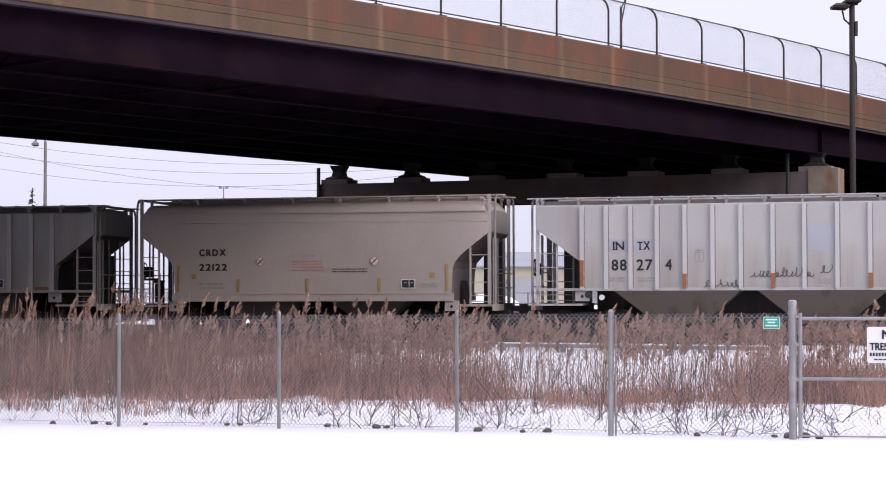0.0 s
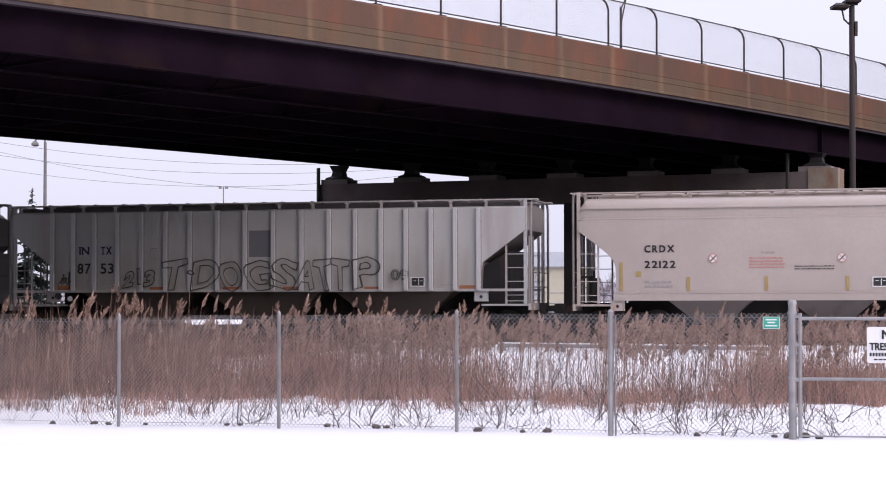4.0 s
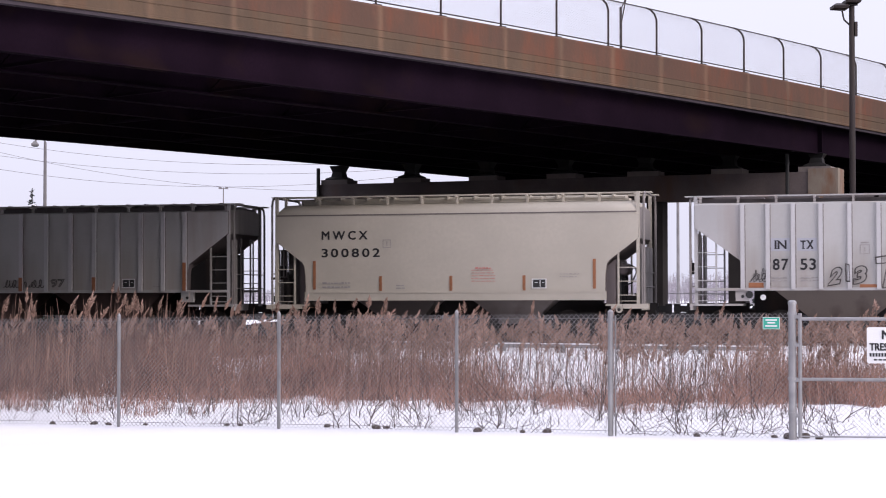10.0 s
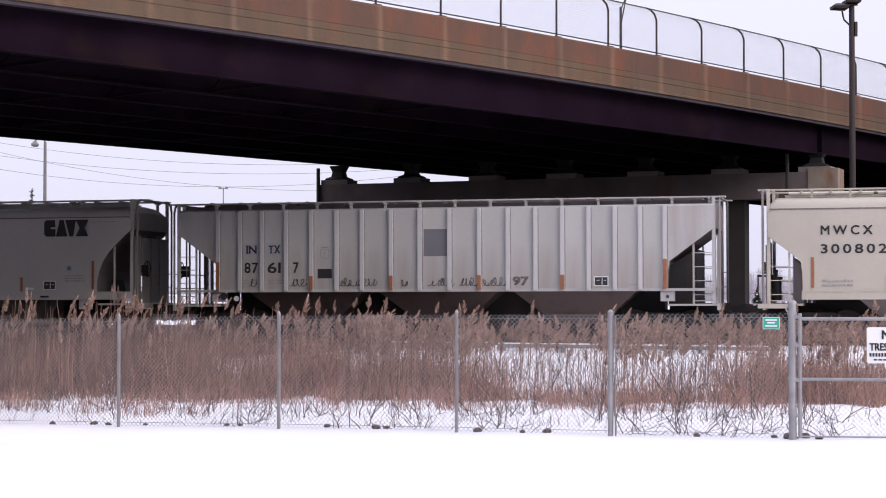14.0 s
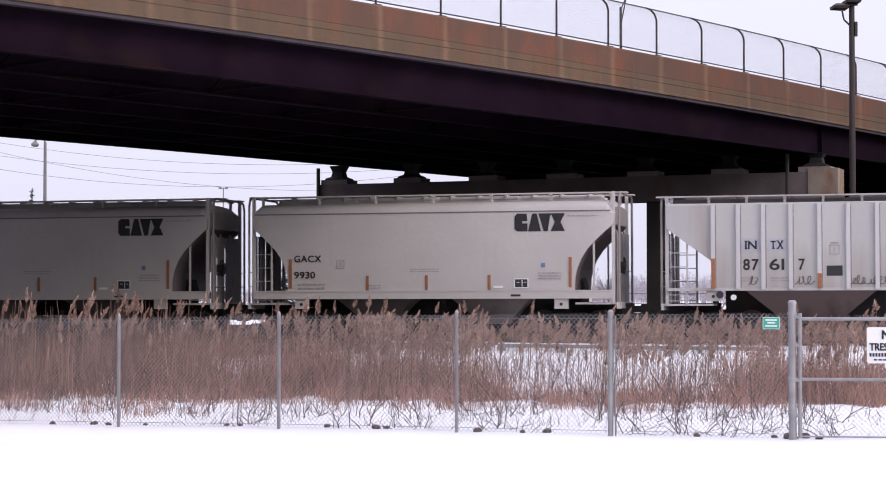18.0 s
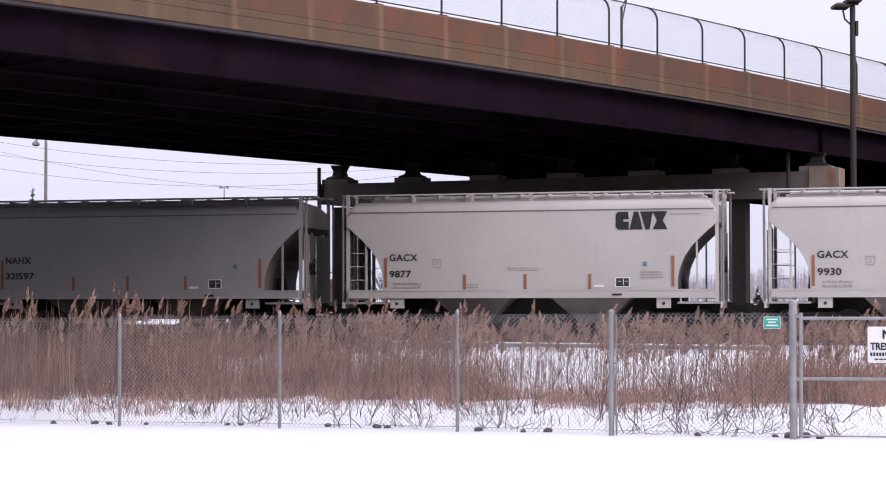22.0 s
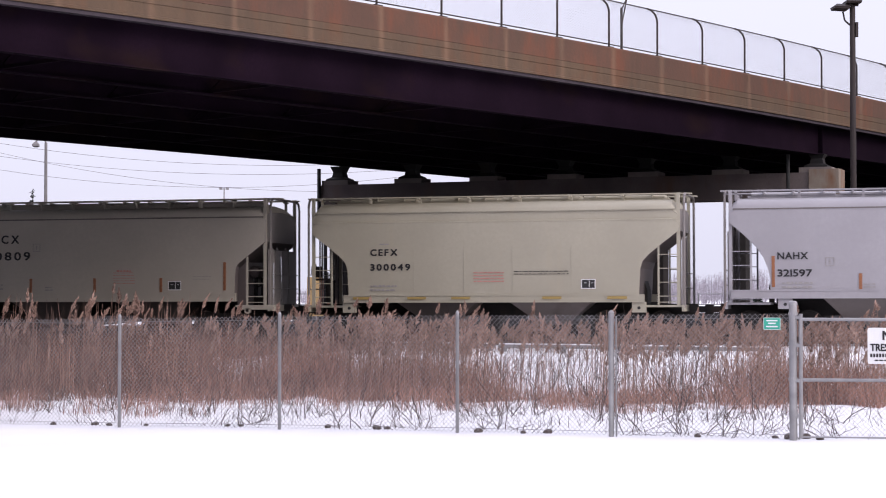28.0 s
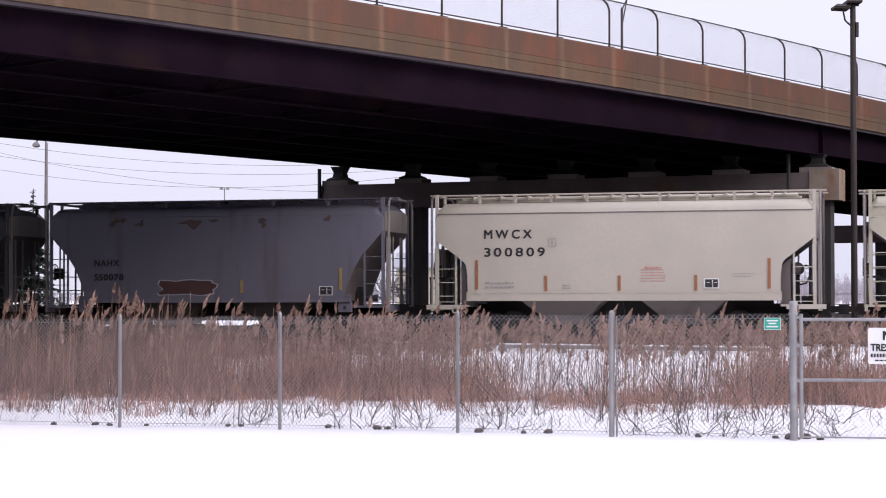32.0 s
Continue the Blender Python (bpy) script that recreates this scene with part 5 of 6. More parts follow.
        pts.append((1.02 * max(-0.9, min(0.9, 1.15 * math.cos(a))) * r, 0.27 * max(-0.8, min(0.8, 1.2 * math.sin(a))) * r))
    patch.prism(pts, -0.003, 0.003)
    part("rust_patch", patch, "rust", c, "large faded rusty brown paint patch", loc=(-0.85, -1.612, 1.60))
    rnd = random.Random(12)
    for _ in range(16):
        x, z, w, h = rnd.uniform(-3.5, 4.0), rnd.uniform(3.62, 3.86), rnd.uniform(0.1, 0.45), rnd.uniform(0.06, 0.2)
        spot = [(w * math.cos(a) * (1 + 0.3 * math.sin(3 * a + x)) / 2, h * math.sin(a) * (1 + 0.3 * math.cos(2 * a + z)) / 2) for a in (2 * math.pi * k / 14 for k in range(14))]
        part("rust_spot", MB().prism(spot, -0.002, 0.002), "rusty_grime", c, loc=(x, -1.606, z - 0.05))
    edge = MB().prism([(a * 1.05, b * 1.14) for a, b in pts], -0.002, 0.002)
    part("patch_edge", edge, "pale_patch", c, "pale worn edge of a paint patch", loc=(-0.85, -1.608, 1.60))
    cars.append((-73.60, c))
    cars.append((-86.45, old("dark grey weathered covered hopper car", "paint_black")))
    return cars


TRAIN = build_train()

# ---- reeds, weeds and clods between the fence and the railway ----
def build_reeds():
    rnd = random.Random(7)
    V, F, mats = [], [], []

    def quad_strip(pts, widths, side, mi):
        n = len(V)
        for p, w in zip(pts, widths):
            V.append(p - side * w)
            V.append(p + side * w)
        for k in range(len(pts) - 1):
            F.append((n + 2 * k, n + 2 * k + 1, n + 2 * k + 3, n + 2 * k + 2))
            mats.append(mi)

    def along(table, u):
        """Reads a table of (bearing, value) with straight lines between."""
        for (a, p), (c, q) in zip(table, table[1:]):
            if u <= c:
                return p + (q - p) * max(0.0, (u - a) / (c - a))
        return table[-1][1]

    # how thick the growth stands, by bearing x / y
    grass_fill = [(-0.40, 1.0), (-0.12, 0.95), (-0.07, 0.78), (-0.015, 0.5), (0.02, 0.24), (0.06, 0.12), (0.10, 0.06), (0.13, 0.09), (0.15, 0.24), (0.165, 0.45), (0.19, 0.8), (0.40, 0.9)]
    grass_tall = [(-0.40, 1.10), (-0.16, 1.12), (-0.10, 0.98), (0.0, 0.85), (0.05, 0.66), (0.10, 0.55), (0.14, 0.66), (0.165, 0.9), (0.19, 0.82), (0.40, 0.82)]
    reed_fill = [(-0.40, 0.6), (-0.17, 0.5), (-0.13, 0.34), (-0.09, 0.40), (-0.07, 0.7), (-0.01, 0.7), (0.03, 0.45), (0.10, 0.30), (0.145, 0.42), (0.18, 0.6), (0.40, 0.6)]
    # the share of grass coloured darker, to paint in shade on the overpass side
    old = [(-0.40, 0.8), (-0.17, 0.72), (-0.10, 0.4), (-0.05, 0.25), (0.40, 0.25)]
    # the share of stalks that carry a full head
    headed = [(-0.40, 0.30), (-0.15, 0.32), (-0.10, 0.55), (-0.06, 0.72), (0.40, 0.74)]
    reed_tall = [(-0.40, 2.05), (-0.19, 2.0), (-0.14, 1.95), (-0.10, 1.62), (-0.05, 1.58), (0.0, 1.52), (0.08, 1.46), (0.15, 1.5), (0.40, 1.55)]

    def front(x):
        return 35.6 - 0.10 * x - 1.0 * smoothstep(2, 8, x) + 1.3 * noise.noise(Vector((x * 0.5, 3.3, 0))) + 1.1 * noise.noise(Vector((x * 1.7, 8.1, 0)))

    def reed(x, y, h, plumed, big=1.0):
        z = ground_z(x, y) - 0.03
        a = rnd.gauss(0.0, 1.1)
        lean = rnd.uniform(0.0, 0.14) * h
        d = Vector((math.cos(a), math.sin(a), 0))
        base, tip = Vector((x, y, z)), Vector((x, y, z + h)) + d * lean
        low = base.lerp(tip, 0.4) - d * lean * 0.16
        high = base.lerp(tip, 0.75) - d * lean * 0.10
        s = Vector((1, rnd.uniform(-0.4, 0.4), 0)).normalized()
        w = rnd.uniform(0.0040, 0.0070)
        quad_strip([base, low, high, tip], [w, w * 0.95, w * 0.8, w * 0.5], s, 0)
        for _ in range(rnd.randint(0, 3)):
            p = base.lerp(tip, rnd.uniform(0.2, 0.85))
            c = rnd.uniform(0, 6.283)
            o = Vector((math.cos(c), math.sin(c) * 0.6, 0))
            l = rnd.uniform(0.18, 0.45)
            quad_strip([p, p + o * l * 0.3 + Vector((0, 0, l * 0.5)), p + o * l * 0.7 + Vector((0, 0, l * rnd.uniform(-0.1, 0.7)))], [0.004, 0.008, 0.001], Vector((rnd.uniform(0.3, 1), rnd.uniform(-1, 1), 0)).normalized(), 0)
        if plumed:
            # a feathery head: short hairs that fan out and nod to one side
            ph = rnd.uniform(0.20, 0.34)
            fat = rnd.uniform(0.7, 1.45) * big
            nod = d * rnd.uniform(0.02, 0.16)
            for k in range(64):
                u = (k + rnd.random()) / 64
                c = tip + Vector((0, 0, (u - 0.45) * ph)) + nod * u * u
                b = rnd.uniform(0, 6.283)
                belly = math.sin(math.pi * (0.06 + 0.94 * u) ** 0.6) * 0.078 * fat * rnd.uniform(0.4, 1.15) + 0.003
                o = Vector((math.cos(b), math.sin(b), 0)) * belly
                q = c + o + nod * 0.35 + Vector((0, 0, rnd.uniform(0.03, 0.085)))
                quad_strip([c, (c + q) / 2 + o * 0.12, q], [0.007, 0.0115, 0.0045], Vector((rnd.uniform(-1, 1), rnd.uniform(-1, 1), rnd.uniform(-0.3, 0.3))).normalized(), 1)

    n = 0
    while n < 1500:
        x = rnd.uniform(-14.5, 13.5)
        f = rnd.random()
        y = front(x) + 0.3 + 10.5 * f ** 1.2
        u = x / y
        clump = smoothstep(0.25, 0.8, noise.noise(Vector((x * 0.9, y * 0.5, 1.7))) * 0.5 + 0.5)
        if rnd.random() > along(reed_fill, u) * (0.05 + 1.35 * clump ** 1.8) * (1.0 if f < 0.5 else 0.5):
            continue
        top = along(reed_tall, u)
        h = top * (0.56 + 0.44 * rnd.random() ** 1.4) * (0.88 + 0.2 * clump)
        reed(x, y, h, rnd.random() < along(headed, u), 0.65 if u < -0.11 else 1.0)
        n += 1
    # a belt of shorter plumes on the bank behind the beam
    for _ in range(440):
        k = rnd.random()
        x = -3.0 + 17.0 * k ** 0.75
        y = 50.3 - 0.213 * x + rnd.uniform(0.0, 2.2)
        clump = noise.noise(Vector((x * 0.7, y, 4.4))) * 0.5 + 0.5
        reed(x, y, rnd.uniform(0.30, 0.80) * (0.65 + 0.5 * clump), rnd.random() < 0.9, 1.3)
    # fine dry grass between them, thick on the side below the overpass
    n = 0
    while n < 34000:
        x = rnd.uniform(-14.5, 13.5)
        f = rnd.random()
        y = front(x) + (8.5 + 6.5 * (1 - smoothstep(-5.5, -1.5, x))) * f ** 1.5
        u = x / y
        clump = smoothstep(0.22, 0.7, noise.noise(Vector((x * 0.75, y * 0.5, 5.1))) * 0.5 + 0.5)
        fill = along(grass_fill, u)
        edge = 0.62 * (1 - smoothstep(0.4, 2.2, y - front(x)))
        if rnd.random() > fill * (0.35 + 0.9 * clump) + edge * (0.4 + clump):
            continue
        h = along(grass_tall, u) * (0.30 + 0.60 * rnd.random() + 0.35 * rnd.random() ** 4) * (0.62 + 0.5 * clump) * (0.62 + 0.38 * smoothstep(-0.2, 1.8, y - front(x)))
        z = ground_z(x, y) - 0.02
        b = rnd.uniform(0, 6.283)
        lean = rnd.uniform(0.02, 0.30) * h
        d = Vector((math.cos(b) * lean, math.sin(b) * lean, 0))
        p = Vector((x, y, z))
        w = rnd.uniform(0.0028, 0.0060)
        if rnd.random() < 0.3:
            d *= 2.0
        bent = 0.07 * h
        quad_strip([p, p + d * 0.15 + Vector((rnd.gauss(0, bent), 0, h * 0.33)), p + d * 0.45 + Vector((rnd.gauss(0, bent), 0, h * 0.66)), p + d + Vector((0, 0, h * 0.97))], [w, w, w * 0.8, w * 0.4], Vector((1, rnd.uniform(-0.8, 0.8), 0)).normalized(), 3 if rnd.random() < along(old, u) else 2)
        n += 1
    # stray tufts ahead of the edge
    for _ in range(150):
        x0 = rnd.uniform(-11, 6.5)
        y0 = front(x0) - rnd.uniform(0.2, 1.0) ** 1.0 * rnd.uniform(0.5, 4.5)
        if y0 < fence_y(x0) + 0.4:
            continue
        for _ in range(rnd.randint(14, 34)):
            x, y = x0 + rnd.gauss(0, 0.16), y0 + rnd.gauss(0, 0.16)
            b, h = rnd.uniform(0, 6.283), rnd.uniform(0.10, 0.42)
            d = Vector((math.cos(b), math.sin(b), 0)) * h * rnd.uniform(0.1, 0.6)
            p = Vector((x, y, ground_z(x, y) - 0.02))
            w = rnd.uniform(0.0025, 0.0045)
            quad_strip([p, p + d * 0.35 + Vector((0, 0, h * 0.6)), p + d + Vector((0, 0, h * 0.9))], [w, w, w * 0.4], Vector((1, rnd.uniform(-0.8, 0.8), 0)).normalized(), 2)
    me = bpy.data.meshes.new("reeds")
    me.from_pydata(V, [], F)
    for name in ("reed", "plume", "grass", "shade_grass"):
        me.materials.append(M[name])
    me.polygons.foreach_set("material_index", mats)
    tagged(new("reeds", me), "dense dry brown reeds with feathery plumes in snow", "reeds", kind="stuff")


build_reeds()


def branch(mb, p, d, l, r, depth, rnd, spread=0.6):
    m = p + d * l * 0.5 + Vector((rnd.uniform(-1, 1), rnd.uniform(-1, 1), rnd.uniform(-0.5, 0.5))) * l * 0.10
    q = p + d * l + Vector((rnd.uniform(-1, 1), rnd.uniform(-1, 1), rnd.uniform(-0.5, 0.3))) * l * 0.14
    n = 4 if depth > 1 else 3
    mb.tube(p, m, r, n, r * 0.8, cap=False).tube(m, q, r * 0.8, n, r * 0.6, cap=False)
    if depth <= 0:
        return
    for _ in range(rnd.randint(2, 3)):
        nd = (d + Vector((rnd.uniform(-1, 1), rnd.uniform(-1, 1), rnd.uniform(-0.4, 0.8))) * spread).normalized()
        branch(mb, p.lerp(q, rnd.uniform(0.45, 1.0)), nd, l * rnd.uniform(0.5, 0.8), r * 0.65, depth - 1, rnd, spread)


def crooked(mb, p, d, l, r, rnd, forks):
    """A bent dry stem with a few side twigs."""
    for k in range(4):
        d = (d + Vector((rnd.uniform(-1, 1), rnd.uniform(-0.6, 0.6), rnd.uniform(-0.3, 0.3))) * 0.42).normalized()
        q = p + d * l / 4
        mb.tube(p, q, r, 3, r * 0.85, cap=False)
        r *= 0.85
        p = q
        if forks and rnd.random() < 0.7:
            e = (d + Vector((rnd.uniform(-1, 1), rnd.uniform(-0.6, 0.6), rnd.uniform(-0.2, 0.6)))).normalized()
            crooked(mb, p, e, l * rnd.uniform(0.3, 0.6), r * 0.7, rnd, forks - 1)


def build_shrubs():
    rnd = random.Random(21)
    spots = [(2.75, 27.2, 0.6), (3.35, 26.9, 0.55), (3.85, 26.8, 0.6), (4.35, 26.5, 0.5), (4.6, 27.0, 0.55), (5.35, 26.2, 0.35), (5.55, 26.5, 0.40), (0.9, 28.1, 0.45), (-0.6, 28.7, 0.40), (-1.4, 29.0, 0.45), (-3.4, 29.9, 0.40),
             (2.75, 29.4, 0.75), (3.5, 29.0, 0.7), (4.25, 28.9, 0.7), (4.0, 31.6, 1.2), (4.9, 29.6, 0.8), (2.6, 33.4, 1.3),
             (5.6, 28.2, 0.45), (6.1, 28.5, 0.55), (1.3, 30.6, 0.75), (0.6, 31.4, 0.7), (-0.5, 30.4, 0.6), (-1.5, 30.8, 0.7), (-2.3, 31.0, 0.65), (-3.1, 31.8, 0.6), (-4.4, 32.3, 0.55), (-6.0, 33.0, 0.5), (-7.4, 33.5, 0.5)]
    for x, y, h in spots:
        mb = MB()
        for _ in range(4 if y < 28 else 6):
            d = Vector((rnd.uniform(-0.55, 0.55), rnd.uniform(-0.4, 0.4), 1)).normalized()
            crooked(mb, Vector((rnd.uniform(-0.35, 0.35), rnd.uniform(-0.3, 0.3), -0.05)), d, h * rnd.uniform(0.6, 1.15), rnd.uniform(0.007, 0.011), rnd, 1)
        # stems that the snow has pressed flat
        for _ in range(3 if y < 28 else 4):
            d = Vector((rnd.uniform(-1, 1), rnd.uniform(-0.5, 0.5), 0.25)).normalized()
            crooked(mb, Vector((rnd.uniform(-0.3, 0.3), rnd.uniform(-0.3, 0.3), 0.0)), d, h * rnd.uniform(0.5, 0.9), 0.0055, rnd, 1)
        solid("bare_shrub", mb, "twig", "leafless brown shrub of thin twigs in the snow", "shrub", "shrubs behind the fence", m=pose(x, y, ground_z(x, y)))
    # dry weed stems and stubble in the strip behind the fence
    mb = MB()
    n = 0
    while n < 1150:
        x = rnd.uniform(-9.5, 8.0)
        y = fence_y(x) + 0.2 + rnd.uniform(0, 8.0)
        patch = smoothstep(0.35, 0.7, noise.noise(Vector((x * 0.8, y * 0.6, 2.2))) * 0.5 + 0.5)
        if y > 36.0 or rnd.random() > (0.12 + 0.9 * patch) * (1 - 0.8 * smoothstep(5.4, 6.4, x)):
            continue
        d = Vector((rnd.gauss(0, 0.35), rnd.uniform(-0.3, 0.3), 1)).normalized()
        crooked(mb, Vector((x, y, ground_z(x, y) - 0.02)), d, rnd.uniform(0.05, 0.30), rnd.uniform(0.003, 0.0065), rnd, 1 if rnd.random() < 0.4 else 0)
        n += 1
    n = 0
    while n < 170:
        y = rnd.uniform(34.5, 46.5)
        u = rnd.uniform(-0.06, 0.16)
        x = u * y
        if rnd.random() > smoothstep(-0.06, 0.03, u) * (0.35 + 0.65 * (noise.noise(Vector((x * 0.7, y * 0.4, 6.1))) * 0.5 + 0.5)):
            continue
        d = Vector((rnd.gauss(0, 0.22), rnd.uniform(-0.2, 0.2), 1)).normalized()
        crooked(mb, Vector((x, y, ground_z(x, y) - 0.02)), d, rnd.uniform(0.45, 1.15), rnd.uniform(0.005, 0.009), rnd, 1)
        n += 1
    solid("dry_weeds", mb, "twig", "scattered dry weed stems poking out of the snow", "weeds", kind="stuff")


build_shrubs()


def build_clods():
    rnd = random.Random(5)
    for x, w in ((-5.60, 0.10), (-4.95, 0.08), (-3.53, 0.09), (-3.30, 0.08), (-1.06, 0.13), (-0.89, 0.10), (1.20, 0.09), (1.58, 0.13), (-5.89, 0.12), (-6.61, 0.10), (-1.85, 0.10), (0.54, 0.13), (3.73, 0.10), (4.97, 0.16), (5.21, 0.14), (4.80, 0.10), (5.35, 0.10)):
        y = fence_y(x) + rnd.uniform(0.15, 0.5)
        bm = bmesh.new()
        bmesh.ops.create_icosphere(bm, subdivisions=2, radius=w * 0.55)
        for v in bm.verts:
            v.co *= 1 + 0.5 * noise.noise(v.co * 9 + Vector((x * 31, 0, 0)))
            v.co.z *= 0.62
        me = bpy.data.meshes.new("earth_clod")
        bm.to_mesh(me)
        bm.free()
        me.materials.append(M["clod"])
        ob = new("earth_clod", me)
        ob.location = (x, y, ground_z(x, y) + w * 0.15)
        tagged(ob, "dark frozen clod of earth lying in the snow", "clod", "clods along the fence")


build_clods()


def build_trackside():
    # a snow-topped timber lying along the bank
    a, b = Vector((-2.2, 50.2, 0)), Vector((8.6, 47.9, 0))
    d = (b - a).normalized()
    for k in range(3):
        p, q = a.lerp(b, k / 3 + 0.01), a.lerp(b, (k + 1) / 3)
        c = (p + q) / 2
        z = 2.12 - (0.0268 + 0.001 * k) * c.y
        ob = thing("trackside_beam", pose(c.x, c.y, z, 0, 0.3, math.degrees(math.atan2(d.y, d.x))), "long grey trackside beam topped with snow", "beam", "beams beside the track")
        L = (q - p).length
        part("beam", MB().box(0, 0, -0.06, L, 0.16, 0.10), "pole_wood", ob)
        part("snow_cap", MB().box(0, 0, 0.005, L * 0.99, 0.17, 0.03), "snow", ob)
        g = ground_z(c.x, c.y)
        for u in (-L / 2 + 0.15, 0, L / 2 - 0.15):
            part("post", MB().box(u, 0, (g - z) / 2 - 0.1, 0.12, 0.12, max(0.1, z - g) + 0.1), "pole_wood", ob)


build_trackside()


# ---- what shows beyond the railway ----
def build_distance():
    gz = 0.3
    b = thing("warehouse", pose(5.4, 205, gz), "long low beige metal warehouse with a grey roof", "warehouse")
    part("wall", MB().box(0, 0, 2.3, 21, 24, 4.6), "building", b)
    part("roof", MB().loft([[(x, -12.5, 4.6), (x, -12.5, 4.75), (x, 0, 6.5), (x, 12.5, 4.75), (x, 12.5, 4.6)] for x in (-10.8, 10.8)]), "roof", b)
    for k in range(5):
        part("wall_panel", MB().box(-9.2 + k * 4.6, -12.05, 2.4, 0.12, 0.1, 4.3), "roof", b)
    part("door", MB().box(3, -12.06, 1.7, 3.2, 0.12, 3.4), "roof", b)
    rnd = random.Random(3)
    mound = MB()
    n = 14
    rings = []
    for r, z in ((1.0, 0), (0.82, 0.5), (0.55, 0.9), (0.25, 1.1), (0.02, 1.15)):
        rings.append([(3.6 * r * math.cos(2 * math.pi * k / n) * (1 + 0.12 * math.sin(3 * k)), 2.5 * r * math.sin(2 * math.pi * k / n), 1.6 * z + 0.12 * math.sin(k * 2.1) * r * z) for k in range(n)])
    mound.loft(rings)
    ob = solid("snow_mound", mound, "snow", "ploughed mound of dirty snow", "snow pile", smooth=60, m=pose(4.7, 180, 0.25))
    # bare far woods: each clump a spray of thin trunks and twigs, joined as one
    v, f = [], []

    def sliver(p, q, w):
        i = len(v)
        s = Vector((w, 0, 0))
        v.extend([p - s, p + s, q + s * 0.3, q - s * 0.3])
        f.append((i, i + 1, i + 2, i + 3))

    for k in range(2100):
        x = rnd.uniform(-110, 110) if k < 1100 else rnd.uniform(22, 110)
        y = rnd.uniform(300, 380)
        h = (2.2 + 1.3 * rnd.random()) * (0.7 + 0.6 * (noise.noise(Vector((x * 0.06, 0, 0))) * 0.5 + 0.5)) * (0.8 + 0.85 * smoothstep(18, 40, x))
        base = Vector((x, y, gz))
        top = Vector((x + rnd.uniform(-0.6, 0.6), y, gz + h))
        sliver(base, top, 0.04)
        for _ in range(36):
            k = rnd.uniform(0.08, 0.98)
            p = base.lerp(top, k)
            sliver(p, p + Vector((rnd.uniform(-2.0, 2.0), rnd.uniform(-1, 1), rnd.uniform(0.1, 0.9))) * (1.25 - 0.9 * k), 0.028)
    me = bpy.data.meshes.new("far_woods")
    me.from_pydata(v, [], f)
    me.materials.append(M["far_wood"])
    tagged(new("far_woods", me), "distant belt of bare grey winter trees", "woods", kind="stuff")


build_distance()


def spruce(x, y, z, h, seed, spread, dense=330):
    rnd = random.Random(seed)
    t = thing("spruce_tree", pose(x, y, z), "dark narrow spruce tree dusted with snow", "tree", "spruces beyond the railway")
    part("trunk", MB().tube((0, 0, 0), (0, 0, h), 0.16, 8, 0.02), "bark", t)
    v, f, sv, sf = [], [], [], []
    count = int(dense * h / 4)
    for k in range(count):
        u = (k + rnd.random()) / count
        zz = h * (0.06 + 0.94 * u)
        r = spread * (1 - u) ** 1.05 * rnd.uniform(0.55, 1.1) + 0.04
        if rnd.random() < 0.6 * u:
            continue
        small = min(1, r + 0.15)
        a = rnd.uniform(0, 6.283)
        d = Vector((math.cos(a), math.sin(a), -0.28))
        s = Vector((-d.y, d.x, 0)).normalized()
        p = Vector((0, 0, zz))
        for m in range(6):
            w0 = m / 6
            q = p + d * r * (0.15 + 0.85 * w0)
            for sg in (-1, 1):
                i = len(v)
                e = q + s * sg * (0.42 * (1 - 0.6 * w0)) * min(1, r) + d * 0.2 * small + Vector((0, 0, rnd.uniform(-0.16, 0.04) * small))
                v.extend([q, q + d * 0.2 * small, e, e - d * 0.14 * small + Vector((0, 0, -0.12 * small))])
                f.append((i, i + 1, i + 2, i + 3))
        if rnd.random() < 0.16:
            i = len(sv)
            q = p + d * r * 0.7 + Vector((0, 0, 0.05))
            sv.extend([q - s * 0.16, q + d * 0.28, q + s * 0.16, q - d * 0.25 + Vector((0, 0, 0.05))])
            sf.append((i, i + 1, i + 2, i + 3))
    for name, vv, ff, mat in (("crown", v, f, "spruce"), ("snow_clumps", sv, sf, "snow")):
        me = bpy.data.meshes.new(name)
        me.from_pydata(vv, [], ff)
        me.materials.append(M[mat])
        place(name, me, t)


def bare_tree(x, y, h, seed):
    rnd = random.Random(seed)
    t = thing("bare_tree", pose(x, y, 0.3), "leafless grey tree beyond the railway yard", "tree")
    part("trunk", MB().tube((0, 0, 0), (0.1, 0, h * 0.55), 0.14, 8, 0.09), "far_bark", t)
    mb = MB()
    for k in range(16):
        a = rnd.uniform(0, 6.283)
        d = Vector((math.cos(a) * 0.75, math.sin(a) * 0.75, rnd.uniform(0.5, 1.2))).normalized()
        branch(mb, Vector((0.05, 0, h * rnd.uniform(0.22, 0.55))), d, h * rnd.uniform(0.25, 0.42), 0.05, 3, rnd, 0.7)
    part("crown", mb, "far_bark", t)


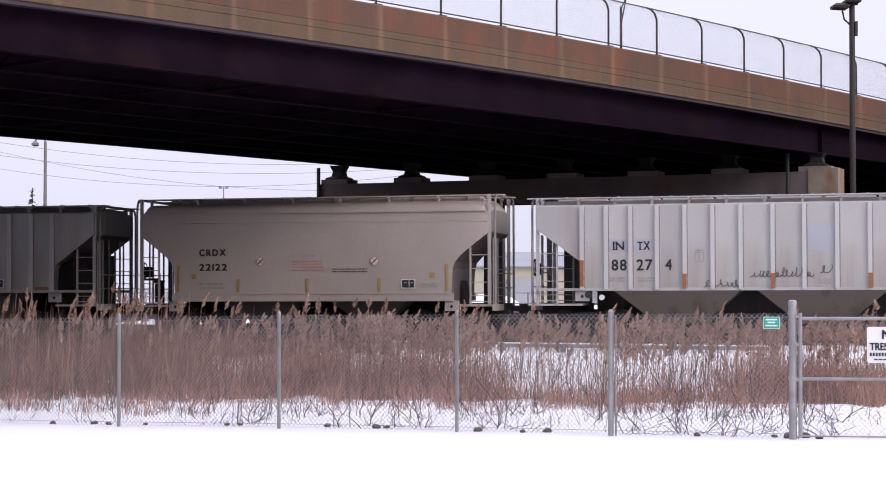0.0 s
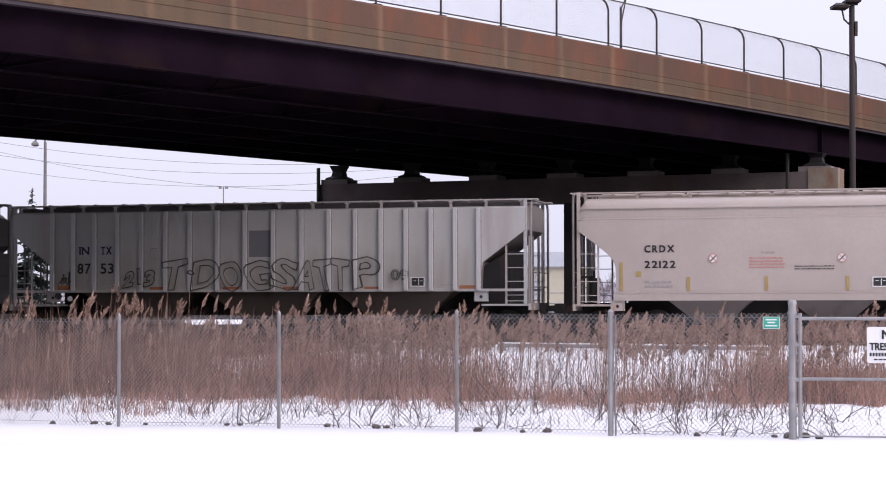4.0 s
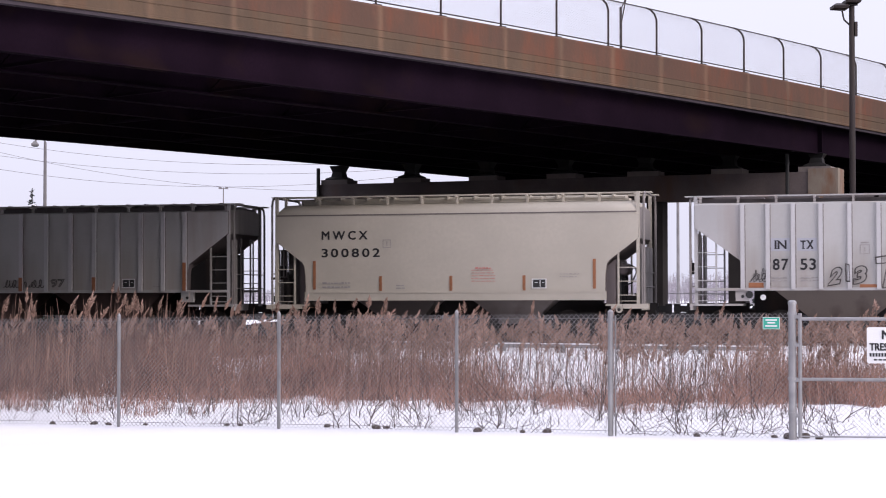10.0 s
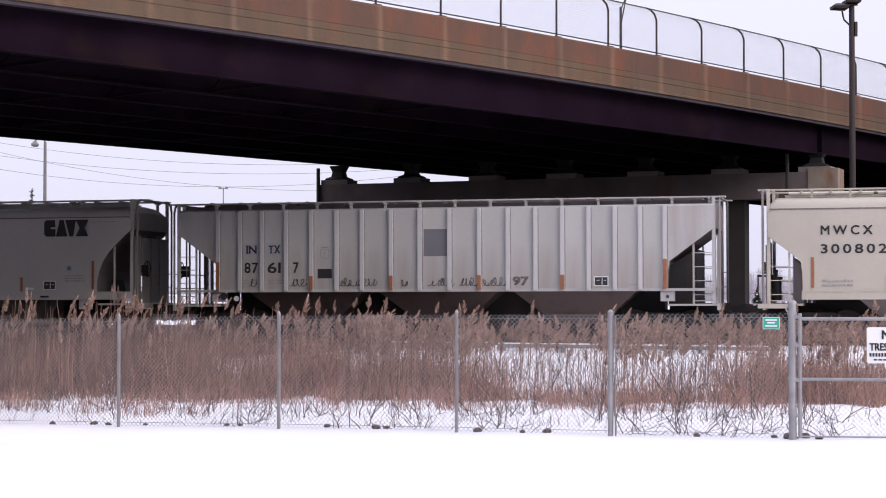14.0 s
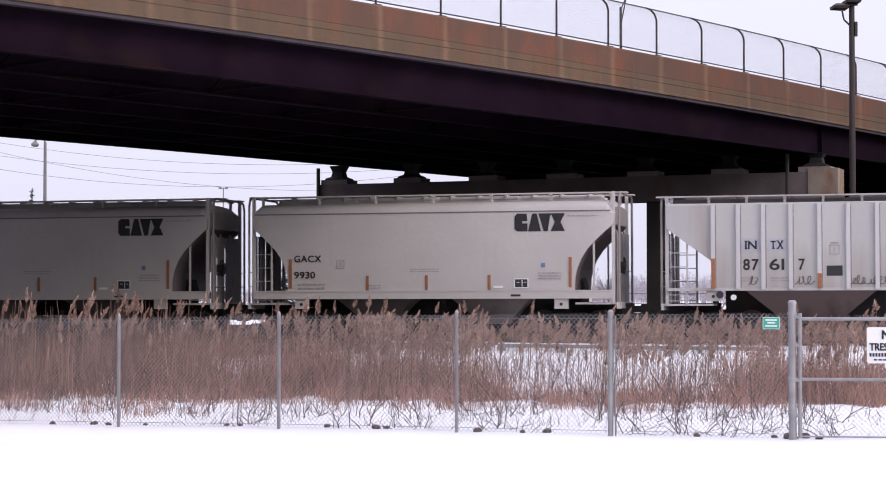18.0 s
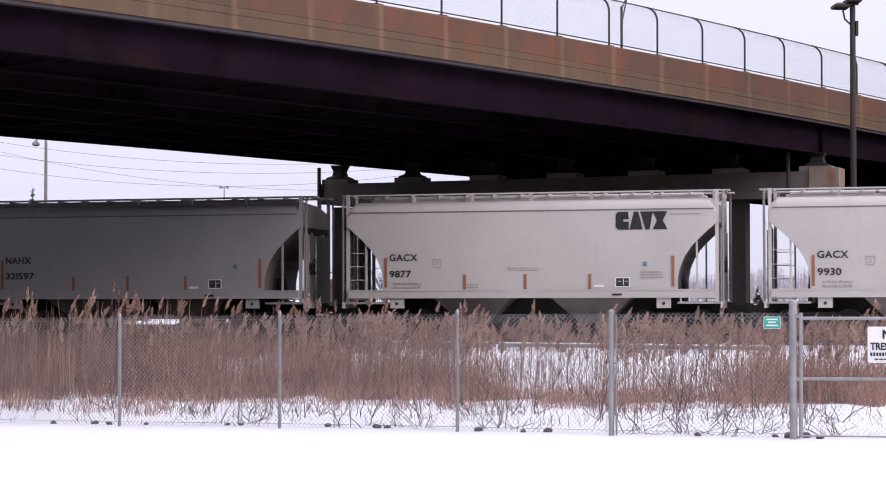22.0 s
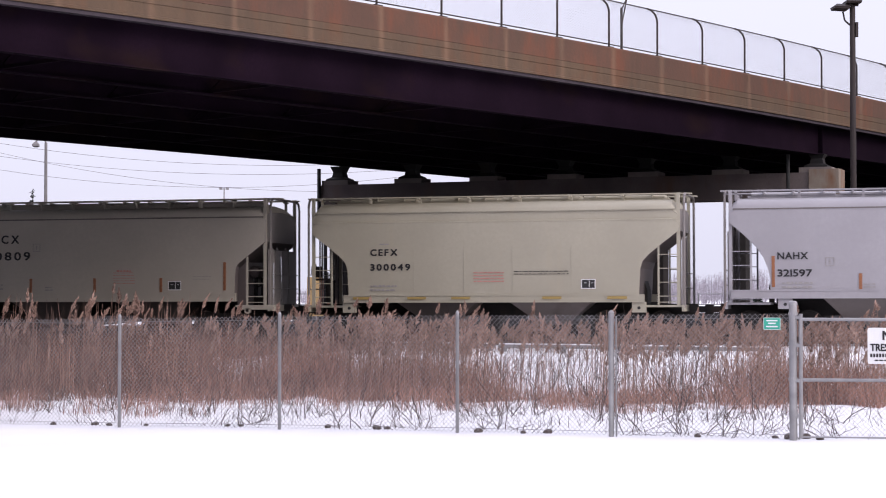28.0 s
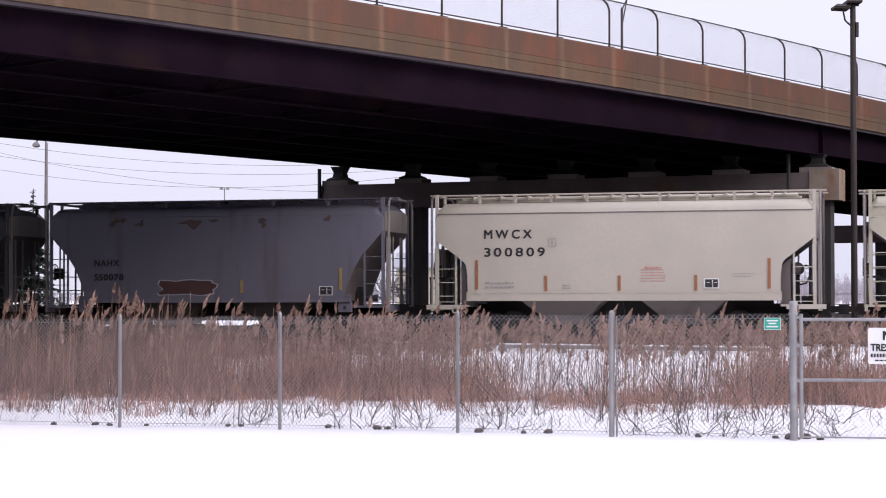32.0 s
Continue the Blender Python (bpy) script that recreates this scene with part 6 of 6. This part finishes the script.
def build_far_things():
    bare_tree(20.4, 230, 4.4, 8)
    bare_tree(-4.9, 150, 3.7, 11)
    bare_tree(-3.6, 156, 3.0, 12)
    spruce(-26.8, 118, 0.3, 8.7, 1, 2.3, 170)
    spruce(-11.4, 130, 0.3, 4.1, 2, 1.25)
    spruce(29.5, 170, 0.3, 2.5, 3, 0.8)
    # street lamps
    for x, zt, y, arm in ((-33.01, 14.67, 150, -0.35), (-27.92, 15.62, 230, 0.0)):
        s = thing("street_lamp", pose(x, y, 0.3), "tall grey street lamp beyond the railway", "street lamp", "far street lamps")
        part("pole", MB().tube((0, 0, 0), (0, 0, zt - 0.3), 0.19 if arm else 0.13, 8, 0.12 if arm else 0.07), "pole_wood", s)
        if arm:
            hook = [(0.0, 0, zt - 0.30)] + [(-0.42 + 0.42 * math.cos(w), 0, zt - 0.30 + 0.38 * math.sin(w)) for w in (0.5, 1.1, 1.8, 2.5, 3.0)]
            part("arm", MB().path(hook, 0.08, 6), "pole_wood", s)
            part("lamp_head", MB().loft([[(-0.84 + a * w, b * w, z) for a, b in ((-1, -1), (1, -1), (1, 1), (-1, 1))] for w, z in ((0.10, zt - 0.22), (0.26, zt - 0.42), (0.26, zt - 0.58), (0.14, zt - 0.66))]), "pole_wood", s)
        else:
            for sg in (-1, 1):
                part("lamp_head", MB().box(sg * 0.42, 0, zt - 0.38, 0.36, 0.3, 0.26), "pole_wood", s)
            part("arm", MB().tube((-0.6, 0, zt - 0.42), (0.6, 0, zt - 0.42), 0.05, 6), "pole_wood", s)
    # overhead wires between poles outside the view
    for z0, zm, z1, y in ((17.95, 16.00, 15.76, 190), (16.74, 15.06, 15.00, 192), (15.44, 13.68, 14.05, 194), (17.41, 14.23, 13.25, 196)):
        pts = []
        for i in range(41):
            u = -0.6 + 2.6 * i / 40
            z = z0 * 2 * (u - 0.5) * (u - 1) - zm * 4 * u * (u - 1) + z1 * 2 * u * (u - 0.5)
            pts.append(((0.1873 * u - 0.2447) * y, y, z))
        solid("power_line", MB().path(pts, 0.024, 4), "wire_far", "thin sagging overhead wire against the sky", "wire", "overhead wires")
        for q in (pts[0], pts[-1]):
            solid("utility_pole", MB().tube((q[0], q[1], 0), (q[0], q[1], q[2] + 0.3), 0.18, 8, 0.12).box(q[0], q[1], q[2] - 0.08, 1.2, 0.12, 0.12), "pole_wood", "tall wooden utility pole carrying a wire", "utility pole", "far utility poles")
    # yellow machine and low fence of the yard behind
    x = -7.5
    m = thing("yard_loader", pose(x, 110, 0.3), "small ochre and brown yard loader standing in snow", "loader")
    part("body", MB().box(0, 0, 0.75, 1.7, 2.6, 0.5).loft([[(x, -1.1, 1.0), (x, 0.9, 1.0), (x, 0.8, 2.85), (x, -0.9, 2.85)] for x in (-0.72, 0.08)]), "machine_yellow", m)
    part("engine_cover", MB().loft([[(x, -1.0, 1.0), (x, 1.0, 1.0), (x, 0.9, 2.65), (x, -0.8, 2.65)] for x in (0.10, 0.82)]), "rust_brown", m, "rusty brown engine cover")
    part("exhaust", MB().tube((0.45, 0, 2.6), (0.45, 0, 3.15), 0.07, 8), "black", m)
    for wx in (-0.7, 0.7):
        for wy in (-0.9, 0.9):
            part("wheel", MB().tube((wx - 0.15, wy, 0.45), (wx + 0.15, wy, 0.45), 0.45, 12), "black", m)
    fence = thing("yard_fence", pose(0, 128, 0.3), "low pipe fence along the far yard", "fence")
    for k in range(-14, 15):
        part("post", MB().tube((k * 3, 0, 0), (k * 3, 0, 1.9), 0.05, 6), "galv", fence)
    for h in (1.85, 1.1):
        part("rail", MB().tube((-42, 0, h), (42, 0, h), 0.035, 6), "galv", fence)


build_far_things()


# ---- what moves ----
def motions():
    times = [2.0 * k for k in range(17)]
    for u, car in TRAIN:
        walk(car, [(t, car_pose(travelled(t) + u)) for t in times])
    roll = [(4 * k / 30, math.degrees(travelled(4 * k / 30) / WHEEL_R)) for k in range(241)]
    for ws in WHEELSETS:
        home = ws.location.copy()
        walk(ws, [(t, pose(home.x, home.y, home.z, 0, a, 0)) for t, a in roll])


motions()
